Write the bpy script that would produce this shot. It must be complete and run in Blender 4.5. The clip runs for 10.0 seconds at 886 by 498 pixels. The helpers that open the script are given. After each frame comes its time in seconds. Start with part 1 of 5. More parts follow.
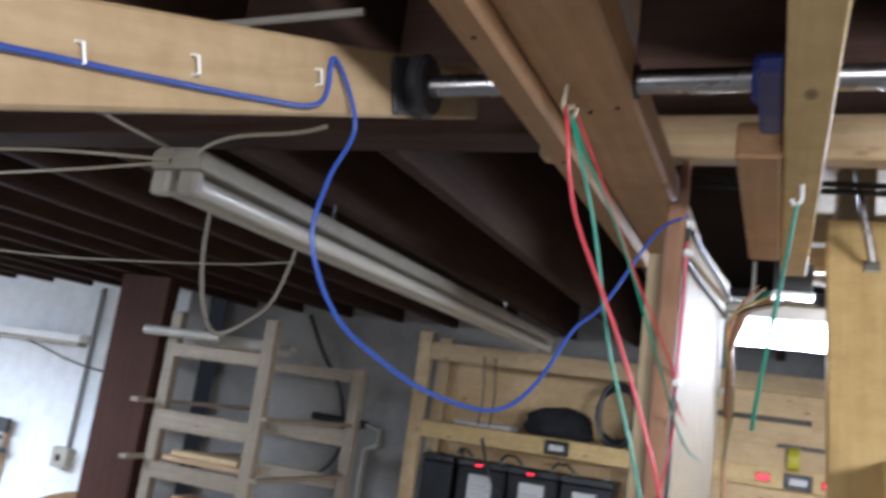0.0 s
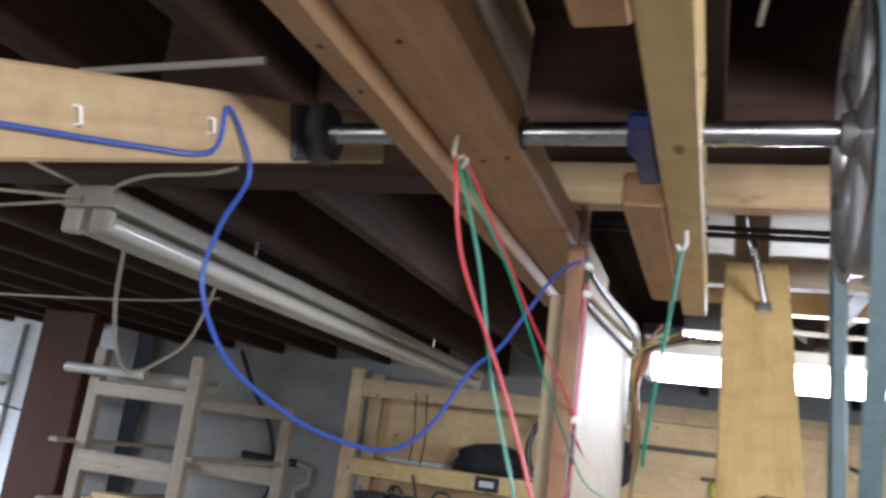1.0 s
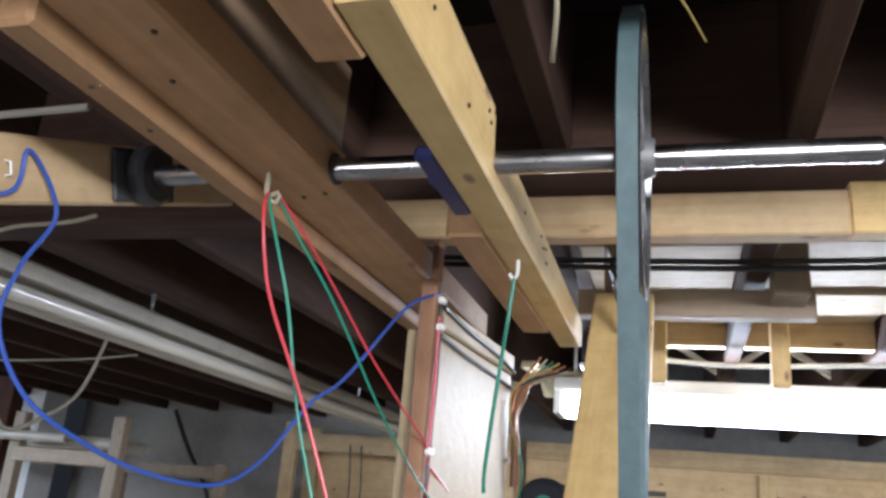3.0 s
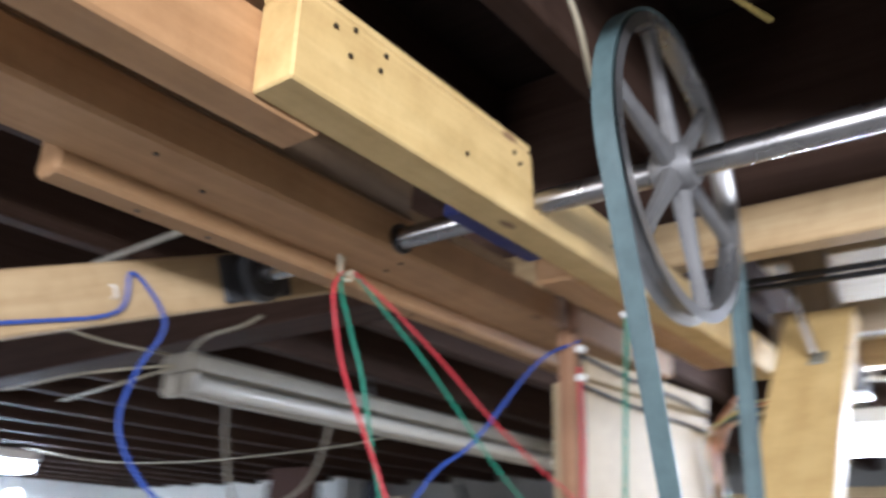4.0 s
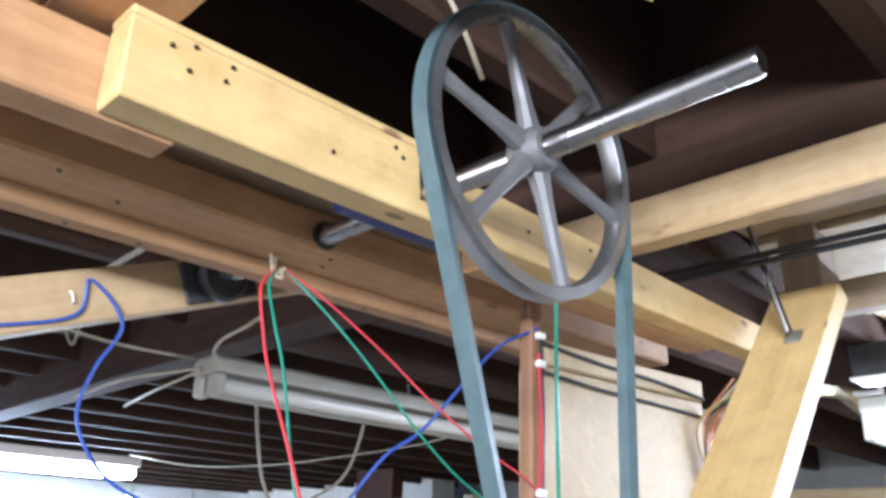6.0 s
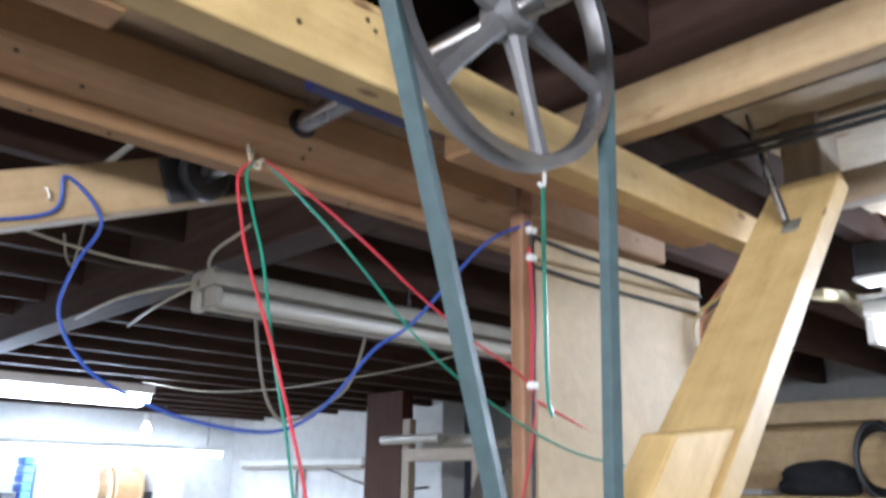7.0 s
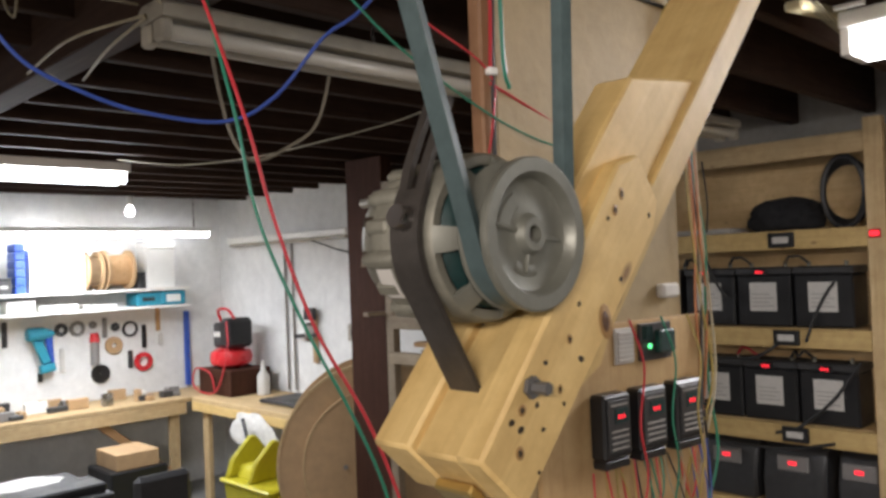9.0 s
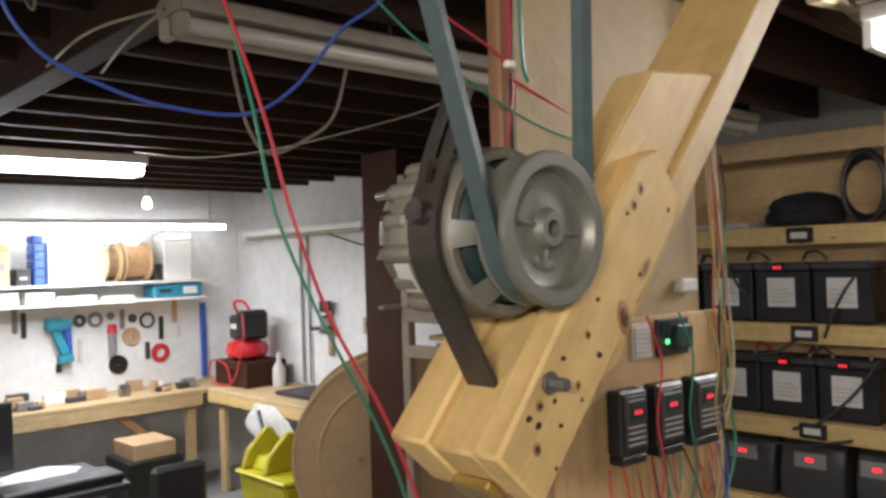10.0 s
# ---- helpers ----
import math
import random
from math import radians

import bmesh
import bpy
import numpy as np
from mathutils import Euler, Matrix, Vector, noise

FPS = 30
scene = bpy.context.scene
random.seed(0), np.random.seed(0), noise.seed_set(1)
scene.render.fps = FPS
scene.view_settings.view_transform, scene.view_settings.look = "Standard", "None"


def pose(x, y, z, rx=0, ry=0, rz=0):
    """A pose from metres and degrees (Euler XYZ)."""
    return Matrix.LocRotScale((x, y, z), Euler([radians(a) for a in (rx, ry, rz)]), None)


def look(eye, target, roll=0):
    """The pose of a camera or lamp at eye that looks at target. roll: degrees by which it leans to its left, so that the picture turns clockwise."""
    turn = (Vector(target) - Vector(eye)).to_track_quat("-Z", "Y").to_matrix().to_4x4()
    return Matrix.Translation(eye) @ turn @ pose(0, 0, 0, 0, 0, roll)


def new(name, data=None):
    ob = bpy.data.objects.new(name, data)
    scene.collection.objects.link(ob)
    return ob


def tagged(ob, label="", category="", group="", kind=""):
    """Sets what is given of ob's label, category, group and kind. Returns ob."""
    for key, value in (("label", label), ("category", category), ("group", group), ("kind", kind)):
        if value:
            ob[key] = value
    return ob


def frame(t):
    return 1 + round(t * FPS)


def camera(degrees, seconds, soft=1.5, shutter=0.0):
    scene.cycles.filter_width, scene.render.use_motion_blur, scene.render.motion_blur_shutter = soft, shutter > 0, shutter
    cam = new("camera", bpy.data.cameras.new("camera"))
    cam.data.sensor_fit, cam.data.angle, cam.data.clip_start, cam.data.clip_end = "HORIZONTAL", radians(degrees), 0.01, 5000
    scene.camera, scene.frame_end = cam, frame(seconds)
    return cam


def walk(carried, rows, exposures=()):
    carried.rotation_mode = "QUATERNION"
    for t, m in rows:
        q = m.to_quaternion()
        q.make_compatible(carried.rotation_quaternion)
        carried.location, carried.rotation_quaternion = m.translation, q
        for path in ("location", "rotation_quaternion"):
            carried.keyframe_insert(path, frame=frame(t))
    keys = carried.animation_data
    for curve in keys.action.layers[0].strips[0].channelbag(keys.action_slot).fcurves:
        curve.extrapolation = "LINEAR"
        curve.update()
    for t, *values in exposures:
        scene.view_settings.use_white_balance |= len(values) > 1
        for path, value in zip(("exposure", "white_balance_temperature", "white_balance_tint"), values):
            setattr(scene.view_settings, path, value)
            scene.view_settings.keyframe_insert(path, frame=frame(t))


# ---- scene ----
cam = camera(57.0, 10.0, 3.0, 0.7)
PATH = [
    (0, (-0.273, 0.521, 1.927), (-1.051, 2.325, 2.302), 8.1),
    (0.5, (-0.265, 0.511, 1.934), (-0.934, 2.342, 2.382), 8.1),
    (1, (-0.219, 0.511, 1.937), (-0.868, 2.342, 2.413), 7.6),
    (1.5, (-0.152, 0.518, 1.939), (-0.729, 2.368, 2.431), 6.3),
    (2, (-0.096, 0.506, 1.948), (-0.622, 2.367, 2.46), 4.5),
    (3.3, (-0.043, 0.550, 1.910), (-0.628, 2.352, 2.541), 5.1),
    (3.5, (-0.007, 0.563, 1.903), (-0.659, 2.339, 2.552), 5.2),
    (3.7, (0.063, 0.587, 1.906), (-0.752, 2.270, 2.615), 3.6),
    (4.0, (0.129, 0.644, 1.936), (-1.018, 2.121, 2.645), 2.0),
    (4.2, (0.194, 0.685, 1.937), (-1.129, 2.011, 2.639), 2.4),
    (4.5, (0.262, 0.721, 1.932), (-1.125, 1.953, 2.68), 2.0),
    (5, (0.318, 0.741, 1.92), (-1.048, 1.973, 2.703), 0.8),
    (6.5, (0.314, 0.779, 1.905), (-1.04, 2.105, 2.545), 2.2),
    (7, (0.31, 0.811, 1.872), (-1.091, 2.126, 2.428), 0.9),
    (7.5, (0.302, 0.835, 1.834), (-1.116, 2.163, 2.31), -0.2),
    (8, (0.295, 0.847, 1.797), (-1.148, 2.2, 2.093), -1.8),
    (8.5, (0.294, 0.857, 1.758), (-1.152, 2.231, 1.901), -1.0),
    (9, (0.3, 0.86, 1.753), (-1.13, 2.258, 1.793), -2.2),
    (9.5, (0.304, 0.858, 1.755), (-1.139, 2.244, 1.78), -2.5),
    (10, (0.296, 0.861, 1.754), (-1.16, 2.232, 1.779), -1.9),
]
EXPOSURES = [(0.0, 0.5, 5600, 15), (2.0, 0.75, 5600, 14), (3.5, 0.6, 5650, 14), (4.5, 1.3, 5350, 15), (5.0, 1.4, 5200, 14),
             (6.5, 1.05, 5400, 14), (7.0, 0.75, 5500, 14), (7.5, 0.37, 6000, 15), (8.5, -0.25, 6800, 17), (10.0, -0.30, 6900, 18)]
walk(cam, [(t, look(eye, target, roll)) for t, eye, target, roll in PATH], exposures=EXPOSURES)

# ---- light ----
world = bpy.data.worlds.new("world")
scene.world = world
world.use_nodes = True
world.node_tree.nodes["Background"].inputs[0].default_value = (0.5, 0.55, 0.6, 1)
world.node_tree.nodes["Background"].inputs[1].default_value = 0.02


def area(name, eye, target, sx, sy, watts, colour=(1, 1, 1)):
    lamp = bpy.data.lights.new(name, "AREA")
    lamp.shape, lamp.size, lamp.size_y, lamp.energy, lamp.color = "RECTANGLE", sx, sy, watts, colour
    ob = new(name, lamp)
    ob.matrix_basis = look(eye, target)
    return ob


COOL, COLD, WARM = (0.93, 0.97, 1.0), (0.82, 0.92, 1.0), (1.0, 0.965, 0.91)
area("rear_tube_light", (0.22, 2.99, 2.19), (0.22, 2.9, 0), 1.2, 0.12, 20, COOL)
area("rear_tube_light_front", (0.22, 2.88, 2.25), (0.22, 0.5, 2.62), 1.2, 0.06, 11, COOL)
area("shop_tube_light", (-4.05, 2.1, 2.2), (-4.05, 2.1, 0), 0.16, 1.2, 44, COLD)
area("shop_tube_light_side", (-3.92, 2.1, 2.27), (-1.0, 2.1, 2.30), 1.2, 0.06, 11, COLD)
area("bench_tube_light", (-5.95, 3.0, 2.03), (-6.05, 3.0, 0), 0.1, 2.4, 112, COLD)
# Two unseen lamps, assumed behind the first eye to brighten the timber.
area("unseen_front_fill", (1.25, -0.75, 2.22), (-0.2, 1.3, 2.0), 1.1, 0.2, 62, WARM)
area("unseen_aisle_fill", (-0.9, -1.3, 1.9), (-0.5, 1.4, 2.2), 0.6, 0.6, 18, WARM)

# ---- materials ----


def nodes(name):
    m = bpy.data.materials.new(name)
    m.use_nodes = True
    t = m.node_tree
    return m, t, t.nodes["Principled BSDF"]


def ramp(t, fac, stops):
    r = t.nodes.new("ShaderNodeValToRGB")
    t.links.new(fac, r.inputs[0])
    e = r.color_ramp.elements
    while len(e) < len(stops):
        e.new(0.5)
    for k, (p, c) in zip(e, stops):
        k.position, k.color = p, (*c, 1)
    return r.outputs[0]


def coords(t, scale):
    c = t.nodes.new("ShaderNodeTexCoord")
    m = t.nodes.new("ShaderNodeMapping")
    t.links.new(c.outputs["Object"], m.inputs[0])
    m.inputs["Scale"].default_value = scale
    return m.outputs[0]


def tex(t, vec, scale, detail=4, rough=0.55, dist=0.0):
    n = t.nodes.new("ShaderNodeTexNoise")
    t.links.new(vec, n.inputs["Vector"])
    n.inputs["Scale"].default_value, n.inputs["Detail"].default_value = scale, detail
    n.inputs["Roughness"].default_value, n.inputs["Distortion"].default_value = rough, dist
    return n.outputs[0]


def mix(t, fac, a, b, mode="MIX"):
    n = t.nodes.new("ShaderNodeMix")
    n.data_type, n.blend_type = "RGBA", mode
    for sock, v in ((n.inputs[0], fac), (n.inputs[6], a), (n.inputs[7], b)):
        if isinstance(v, (int, float)):
            sock.default_value = v
        elif isinstance(v, tuple):
            sock.default_value = (*v, 1)
        else:
            t.links.new(v, sock)
    return n.outputs[2]


def bump(t, bsdf, height, strength, dist=0.002):
    b = t.nodes.new("ShaderNodeBump")
    t.links.new(height, b.inputs["Height"])
    b.inputs["Strength"].default_value, b.inputs["Distance"].default_value = strength, dist
    t.links.new(b.outputs[0], bsdf.inputs["Normal"])


def wood(name, axis, dark, mid, light, rough=0.62, stain=0.3, knots=True):
    """Sawn timber with its grain along one axis, soft stains and a few knots; each piece differs a little."""
    m, t, b = nodes(name)
    s = [26.0, 26.0, 26.0]
    s["XYZ".index(axis)] = 1.3
    info = t.nodes.new("ShaderNodeObjectInfo")
    base = coords(t, (1, 1, 1))
    shift = t.nodes.new("ShaderNodeVectorMath")
    shift.operation = "MULTIPLY_ADD"
    t.links.new(info.outputs["Random"], shift.inputs[0])
    shift.inputs[1].default_value = (7.3, 3.1, 5.7)
    t.links.new(base, shift.inputs[2])
    sc = t.nodes.new("ShaderNodeVectorMath")
    sc.operation = "MULTIPLY"
    t.links.new(shift.outputs[0], sc.inputs[0])
    sc.inputs[1].default_value = s
    grain = tex(t, sc.outputs[0], 2.2, 5, 0.6, 0.6)
    dark, light = (tuple(m + 0.6 * (c - m) for c, m in zip(e, mid)) for e in (dark, light))
    col = ramp(t, grain, [(0.25, dark), (0.5, mid), (0.75, light)])
    tone = t.nodes.new("ShaderNodeMapRange")
    t.links.new(info.outputs["Random"], tone.inputs[0])
    tone.inputs[3].default_value, tone.inputs[4].default_value = 0.80, 1.10
    col = mix(t, 1.0, col, tone.outputs[0], "MULTIPLY")
    mott = tex(t, shift.outputs[0], 24.0, 5, 0.65)
    col = mix(t, 1.0, col, ramp(t, mott, [(0.3, (0.80, 0.77, 0.73)), (0.62, (1.0, 1.0, 1.0))]), "MULTIPLY")
    blot = tex(t, shift.outputs[0], 6.0, 4, 0.6)
    col = mix(t, ramp(t, blot, [(0.42, (0, 0, 0)), (0.75, (stain,) * 3)]), col, tuple(0.45 * c for c in mid))
    if knots:
        ks = t.nodes.new("ShaderNodeVectorMath")
        ks.operation = "MULTIPLY"
        t.links.new(shift.outputs[0], ks.inputs[0])
        k3 = [14.0, 14.0, 14.0]
        k3["XYZ".index(axis)] = 6.0
        ks.inputs[1].default_value = k3
        v = t.nodes.new("ShaderNodeTexVoronoi")
        t.links.new(ks.outputs[0], v.inputs["Vector"])
        v.inputs["Scale"].default_value = 1.0
        col = mix(t, ramp(t, v.outputs["Distance"], [(0.05, (0.85,) * 3), (0.10, (0, 0, 0))]), col, (0.17, 0.085, 0.04))
    t.links.new(col, b.inputs["Base Color"])
    b.inputs["Roughness"].default_value = rough
    b.inputs["Specular IOR Level"].default_value = 0.4 if knots else 0.15
    bump(t, b, grain, 0.25, 0.0015)
    return m


def plain(name, colour, rough=0.5, metal=0.0, vary=0.25, scale=18.0, bumpy=0.12, spec=0.5):
    m, t, b = nodes(name)
    v = coords(t, (1, 1, 1))
    n = tex(t, v, scale, 5, 0.65)
    lo = tuple(c * (1 - vary) for c in colour)
    hi = tuple(min(1, c * (1 + vary * 0.6)) for c in colour)
    t.links.new(ramp(t, n, [(0.3, lo), (0.7, hi)]), b.inputs["Base Color"])
    r = tex(t, v, scale * 0.37, 3)
    t.links.new(ramp(t, r, [(0.3, (max(0.05, rough - 0.1),) * 3), (0.7, (min(1, rough + 0.1),) * 3)]), b.inputs["Roughness"])
    b.inputs["Metallic"].default_value = metal
    b.inputs["Specular IOR Level"].default_value = spec
    if bumpy:
        bump(t, b, tex(t, v, scale * 6, 3), bumpy, 0.001)
    return m


def glow(name, colour, strength):
    m, t, b = nodes(name)
    b.inputs["Base Color"].default_value = (*colour, 1)
    b.inputs["Emission Color"].default_value = (*colour, 1)
    b.inputs["Emission Strength"].default_value = strength
    return m


def stained(name, colour, stain, rough=0.85, scale=1.4, fine=30):
    """Painted or bare masonry with broad stains, fine grain and relief."""
    m, t, b = nodes(name)
    v = coords(t, (1, 1, 1))
    big = tex(t, v, scale, 6, 0.62)
    small = tex(t, v, fine, 4, 0.6)
    col = ramp(t, big, [(0.3, stain), (0.62, colour)])
    col = mix(t, 0.25, col, ramp(t, small, [(0.3, tuple(0.5 * c for c in colour)), (0.7, colour)]))
    t.links.new(col, b.inputs["Base Color"])
    b.inputs["Roughness"].default_value = rough
    bump(t, b, small, 0.35, 0.004)
    return m


PINE = ((0.40, 0.26, 0.12), (0.56, 0.40, 0.21), (0.68, 0.52, 0.30))
FRESH = ((0.54, 0.355, 0.135), (0.70, 0.495, 0.205), (0.80, 0.60, 0.275))
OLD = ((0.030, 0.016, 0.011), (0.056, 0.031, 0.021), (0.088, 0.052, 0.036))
GREY = ((0.22, 0.17, 0.12), (0.33, 0.26, 0.18), (0.43, 0.35, 0.25))
pine_x, pine_y, pine_z = (wood("pine_" + a, a.upper(), *PINE) for a in "xyz")
orange_y = wood("orange_pine_y", "Y", (0.30, 0.160, 0.070), (0.43, 0.245, 0.112), (0.55, 0.335, 0.165))
brown_y = wood("brown_board_y", "Y", (0.12, 0.075, 0.04), (0.20, 0.13, 0.07), (0.29, 0.195, 0.11))
trim_z = wood("brown_trim_z", "Z", (0.26, 0.13, 0.07), (0.36, 0.19, 0.10), (0.42, 0.24, 0.13))
orange_x = wood("orange_pine_x", "X", (0.40, 0.22, 0.10), (0.52, 0.31, 0.15), (0.60, 0.38, 0.20))
fresh_x, fresh_y, fresh_z = (wood("fresh_pine_" + a, a.upper(), *FRESH, 0.55, 0.15) for a in "xyz")
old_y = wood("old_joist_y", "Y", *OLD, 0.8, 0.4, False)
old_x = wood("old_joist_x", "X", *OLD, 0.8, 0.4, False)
old_red = wood("stained_post", "Z", (0.036, 0.014, 0.008), (0.062, 0.024, 0.014), (0.092, 0.039, 0.024), 0.7, 0.3, False)
grey_z = wood("weathered_z", "Z", *GREY)
grey_x = wood("weathered_x", "X", *GREY)
ply = wood("plywood", "X", (0.48, 0.31, 0.14), (0.60, 0.42, 0.21), (0.68, 0.50, 0.28), 0.65, 0.3)
# Dimmed copy of ply: the charger board's lower brightness is put into its colour.
ply_dim = wood("dimmed_plywood_upright", "Z", (0.40, 0.25, 0.11), (0.52, 0.35, 0.17), (0.60, 0.43, 0.23), 0.65, 0.3)
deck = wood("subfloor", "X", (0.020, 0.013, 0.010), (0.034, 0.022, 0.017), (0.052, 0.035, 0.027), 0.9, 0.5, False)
panel_paint = stained("cream_panel", (0.44, 0.335, 0.185), (0.38, 0.285, 0.155), 0.6, 3.0, 40)
concrete = stained("bare_concrete", (0.30, 0.28, 0.25), (0.13, 0.115, 0.10))
floor_mat = stained("floor_concrete", (0.25, 0.24, 0.225), (0.14, 0.13, 0.12))
whitewall = stained("white_painted_wall", (0.80, 0.80, 0.78), (0.60, 0.60, 0.58), 0.7, 0.9, 14)
white = plain("white_enamel", (0.78, 0.77, 0.72), 0.4, 0, 0.06, 8, 0.03)
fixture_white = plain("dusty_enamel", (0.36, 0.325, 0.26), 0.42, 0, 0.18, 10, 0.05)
glass_tube = plain("unlit_tube", (0.52, 0.49, 0.42), 0.18, 0, 0.04, 6, 0.0)
steel = plain("bright_steel", (0.40, 0.385, 0.37), 0.27, 1.0, 0.1, 30, 0.05)
cast = plain("cast_alloy", (0.150, 0.146, 0.142), 0.5, 0.35, 0.2, 30, 0.25)
rim_metal = plain("worn_rim_metal", (0.26, 0.255, 0.25), 0.34, 0.8, 0.15, 30, 0.15)
alu = plain("cast_aluminium", (0.225, 0.218, 0.175), 0.52, 0.3, 0.3, 34, 0.4)
alu_light = plain("machined_aluminium", (0.19, 0.192, 0.16), 0.42, 0.3, 0.15, 40, 0.15)
alu_dark = plain("dark_grey_aluminium", (0.135, 0.132, 0.11), 0.5, 0.3, 0.3, 34, 0.3)
dark_steel = plain("dark_strap_steel", (0.07, 0.062, 0.055), 0.5, 0.4, 0.3, 40, 0.2)
black = plain("black_plastic", (0.012, 0.012, 0.013), 0.38, 0, 0.25, 30, 0.08)
black_soft = plain("black_cloth", (0.016, 0.016, 0.018), 0.9, 0, 0.3, 40, 0.5)
charcoal = plain("charcoal_plastic", (0.035, 0.035, 0.036), 0.45, 0, 0.2, 30, 0.1)
belt_mat = plain("grey_green_rubber", (0.068, 0.104, 0.106), 0.55, 0, 0.2, 60, 0.25)
red_wire = plain("red_insulation", (0.50, 0.035, 0.045), 0.35, 0, 0.1, 20, 0)
green_wire = plain("green_insulation", (0.015, 0.19, 0.115), 0.35, 0, 0.1, 20, 0)
blue_wire = plain("blue_insulation", (0.03, 0.07, 0.30), 0.4, 0, 0.1, 20, 0)
cream_wire = plain("cream_insulation", (0.36, 0.31, 0.21), 0.5, 0, 0.15, 20, 0)
dull_wire = plain("dusty_insulation", (0.17, 0.145, 0.105), 0.6, 0, 0.2, 20, 0)
yellow_wire = plain("yellow_insulation", (0.36, 0.27, 0.08), 0.45, 0, 0.15, 20, 0)
brown_wire = plain("brown_insulation", (0.20, 0.115, 0.055), 0.5, 0, 0.2, 20, 0)
black_wire = plain("black_insulation", (0.02, 0.02, 0.02), 0.45, 0, 0.2, 20, 0)
copper = plain("copper_strand", (0.48, 0.20, 0.10), 0.4, 0.7, 0.15, 60, 0.1)
bearing_blue = plain("bearing_paint", (0.015, 0.022, 0.13), 0.5, 0, 0.2, 30, 0.1)
blue_mat = plain("blue_plastic", (0.03, 0.09, 0.42), 0.4, 0, 0.15, 20, 0.05)
teal = plain("teal_plastic", (0.02, 0.26, 0.36), 0.4, 0, 0.12, 20, 0.05)
red_mat = plain("red_enamel", (0.55, 0.025, 0.03), 0.3, 0, 0.1, 20, 0.05)
yellow_mat = plain("yellow_plastic", (0.50, 0.44, 0.02), 0.45, 0, 0.12, 14, 0.08)
label_mat = plain("printed_label", (0.56, 0.54, 0.50), 0.5, 0, 0.08, 40, 0.02)
grey_card = plain("dark_print", (0.20, 0.19, 0.18), 0.6, 0, 0.1, 40, 0.0)
faint_print = plain("faint_print", (0.38, 0.365, 0.34), 0.6, 0, 0.1, 40, 0.0)
tan = plain("tan_cardboard", (0.42, 0.27, 0.14), 0.75, 0, 0.15, 12, 0.1)
cloth = plain("white_cloth", (0.62, 0.60, 0.56), 0.95, 0, 0.15, 30, 0.6)
winding = plain("green_winding", (0.005, 0.034, 0.032), 0.5, 0.1, 0.3, 90, 0.4)
blue_tape = plain("blue_tape", (0.03, 0.10, 0.40), 0.5, 0, 0.15, 40, 0.2)
highlight_yellow = plain("yellow_highlight", (0.62, 0.44, 0.16), 0.3, 0.8, 0.15, 30, 0.1)
screw_mat = plain("dark_screw", (0.05, 0.035, 0.02), 0.5, 0.3, 0.3, 60, 0.0)
stain_mat = plain("rust_stain", (0.34, 0.19, 0.065), 0.6, 0, 0.3, 90, 0.0)
knot_mat = plain("pine_knot", (0.10, 0.045, 0.02), 0.5, 0, 0.4, 120, 0.1)
yellow_foam = plain("yellow_foam", (0.66, 0.56, 0.33), 0.8, 0, 0.2, 20, 0.3)
tube_glow = glow("lit_tube", (0.86, 0.94, 1.0), 18.0)
bulb_glow = glow("lit_bulb", (0.92, 0.97, 1.0), 14.0)
red_led = glow("red_display", (1.0, 0.03, 0.05), 1.5)
green_led = glow("green_led", (0.1, 1.0, 0.35), 2.0)

# ---- building blocks ----
WORLD = {}


def thing(name, at, label, category, group="", rot=(0, 0, 0), kind=""):
    ob = new(name)
    ob.empty_display_size = 0.05
    ob.matrix_basis = pose(*at, *rot)
    WORLD[ob] = ob.matrix_basis.copy()
    return tagged(ob, label, category, group, kind)


def mesh(name, bm, mat, smooth=True):
    me = bpy.data.meshes.new(name)
    bmesh.ops.recalc_face_normals(bm, faces=bm.faces)
    bm.to_mesh(me)
    bm.free()
    me.materials.append(mat)
    if smooth:
        me.polygons.foreach_set("use_smooth", [True] * len(me.polygons))
        me.set_sharp_from_angle(angle=radians(35))
    return me


def part(name, bm, mat, parent, label="", local=False):
    """One mesh under a thing or a part; its shape is given in the world unless local."""
    if not local:
        bm.transform(WORLD[parent].inverted())
    ob = new(name, mesh(name, bm, mat))
    ob.parent = parent
    WORLD[ob] = WORLD[parent]
    return tagged(ob, label)


def solid(name, bm, mat, label, category="", group="", kind=""):
    """A thing of one mesh, its origin at the middle of its base."""
    co = np.array([v.co for v in bm.verts])
    lo, hi = co.min(0), co.max(0)
    at = Vector(((lo[0] + hi[0]) / 2, (lo[1] + hi[1]) / 2, lo[2]))
    bm.transform(Matrix.Translation(-at))
    ob = new(name, mesh(name, bm, mat))
    ob.location = at
    WORLD[ob] = Matrix.Translation(at)
    return tagged(ob, label, category, group, kind)


def box(x0, x1, y0, y1, z0, z1, bevel=0.003, bm=None, m=None):
    bm = bm or bmesh.new()
    made = bmesh.ops.create_cube(bm, size=1)["verts"]
    bmesh.ops.scale(bm, vec=(x1 - x0, y1 - y0, z1 - z0), verts=made)
    bmesh.ops.translate(bm, vec=((x0 + x1) / 2, (y0 + y1) / 2, (z0 + z1) / 2), verts=made)
    if bevel:
        edges = list({e for v in made for e in v.link_edges})
        made = list({v for f in bmesh.ops.bevel(bm, geom=edges, offset=bevel, segments=1, affect="EDGES")["faces"] for v in f.verts} | {v for v in made if v.is_valid})
    if m:
        bmesh.ops.transform(bm, matrix=m, verts=[v for v in made if v.is_valid])
    return bm


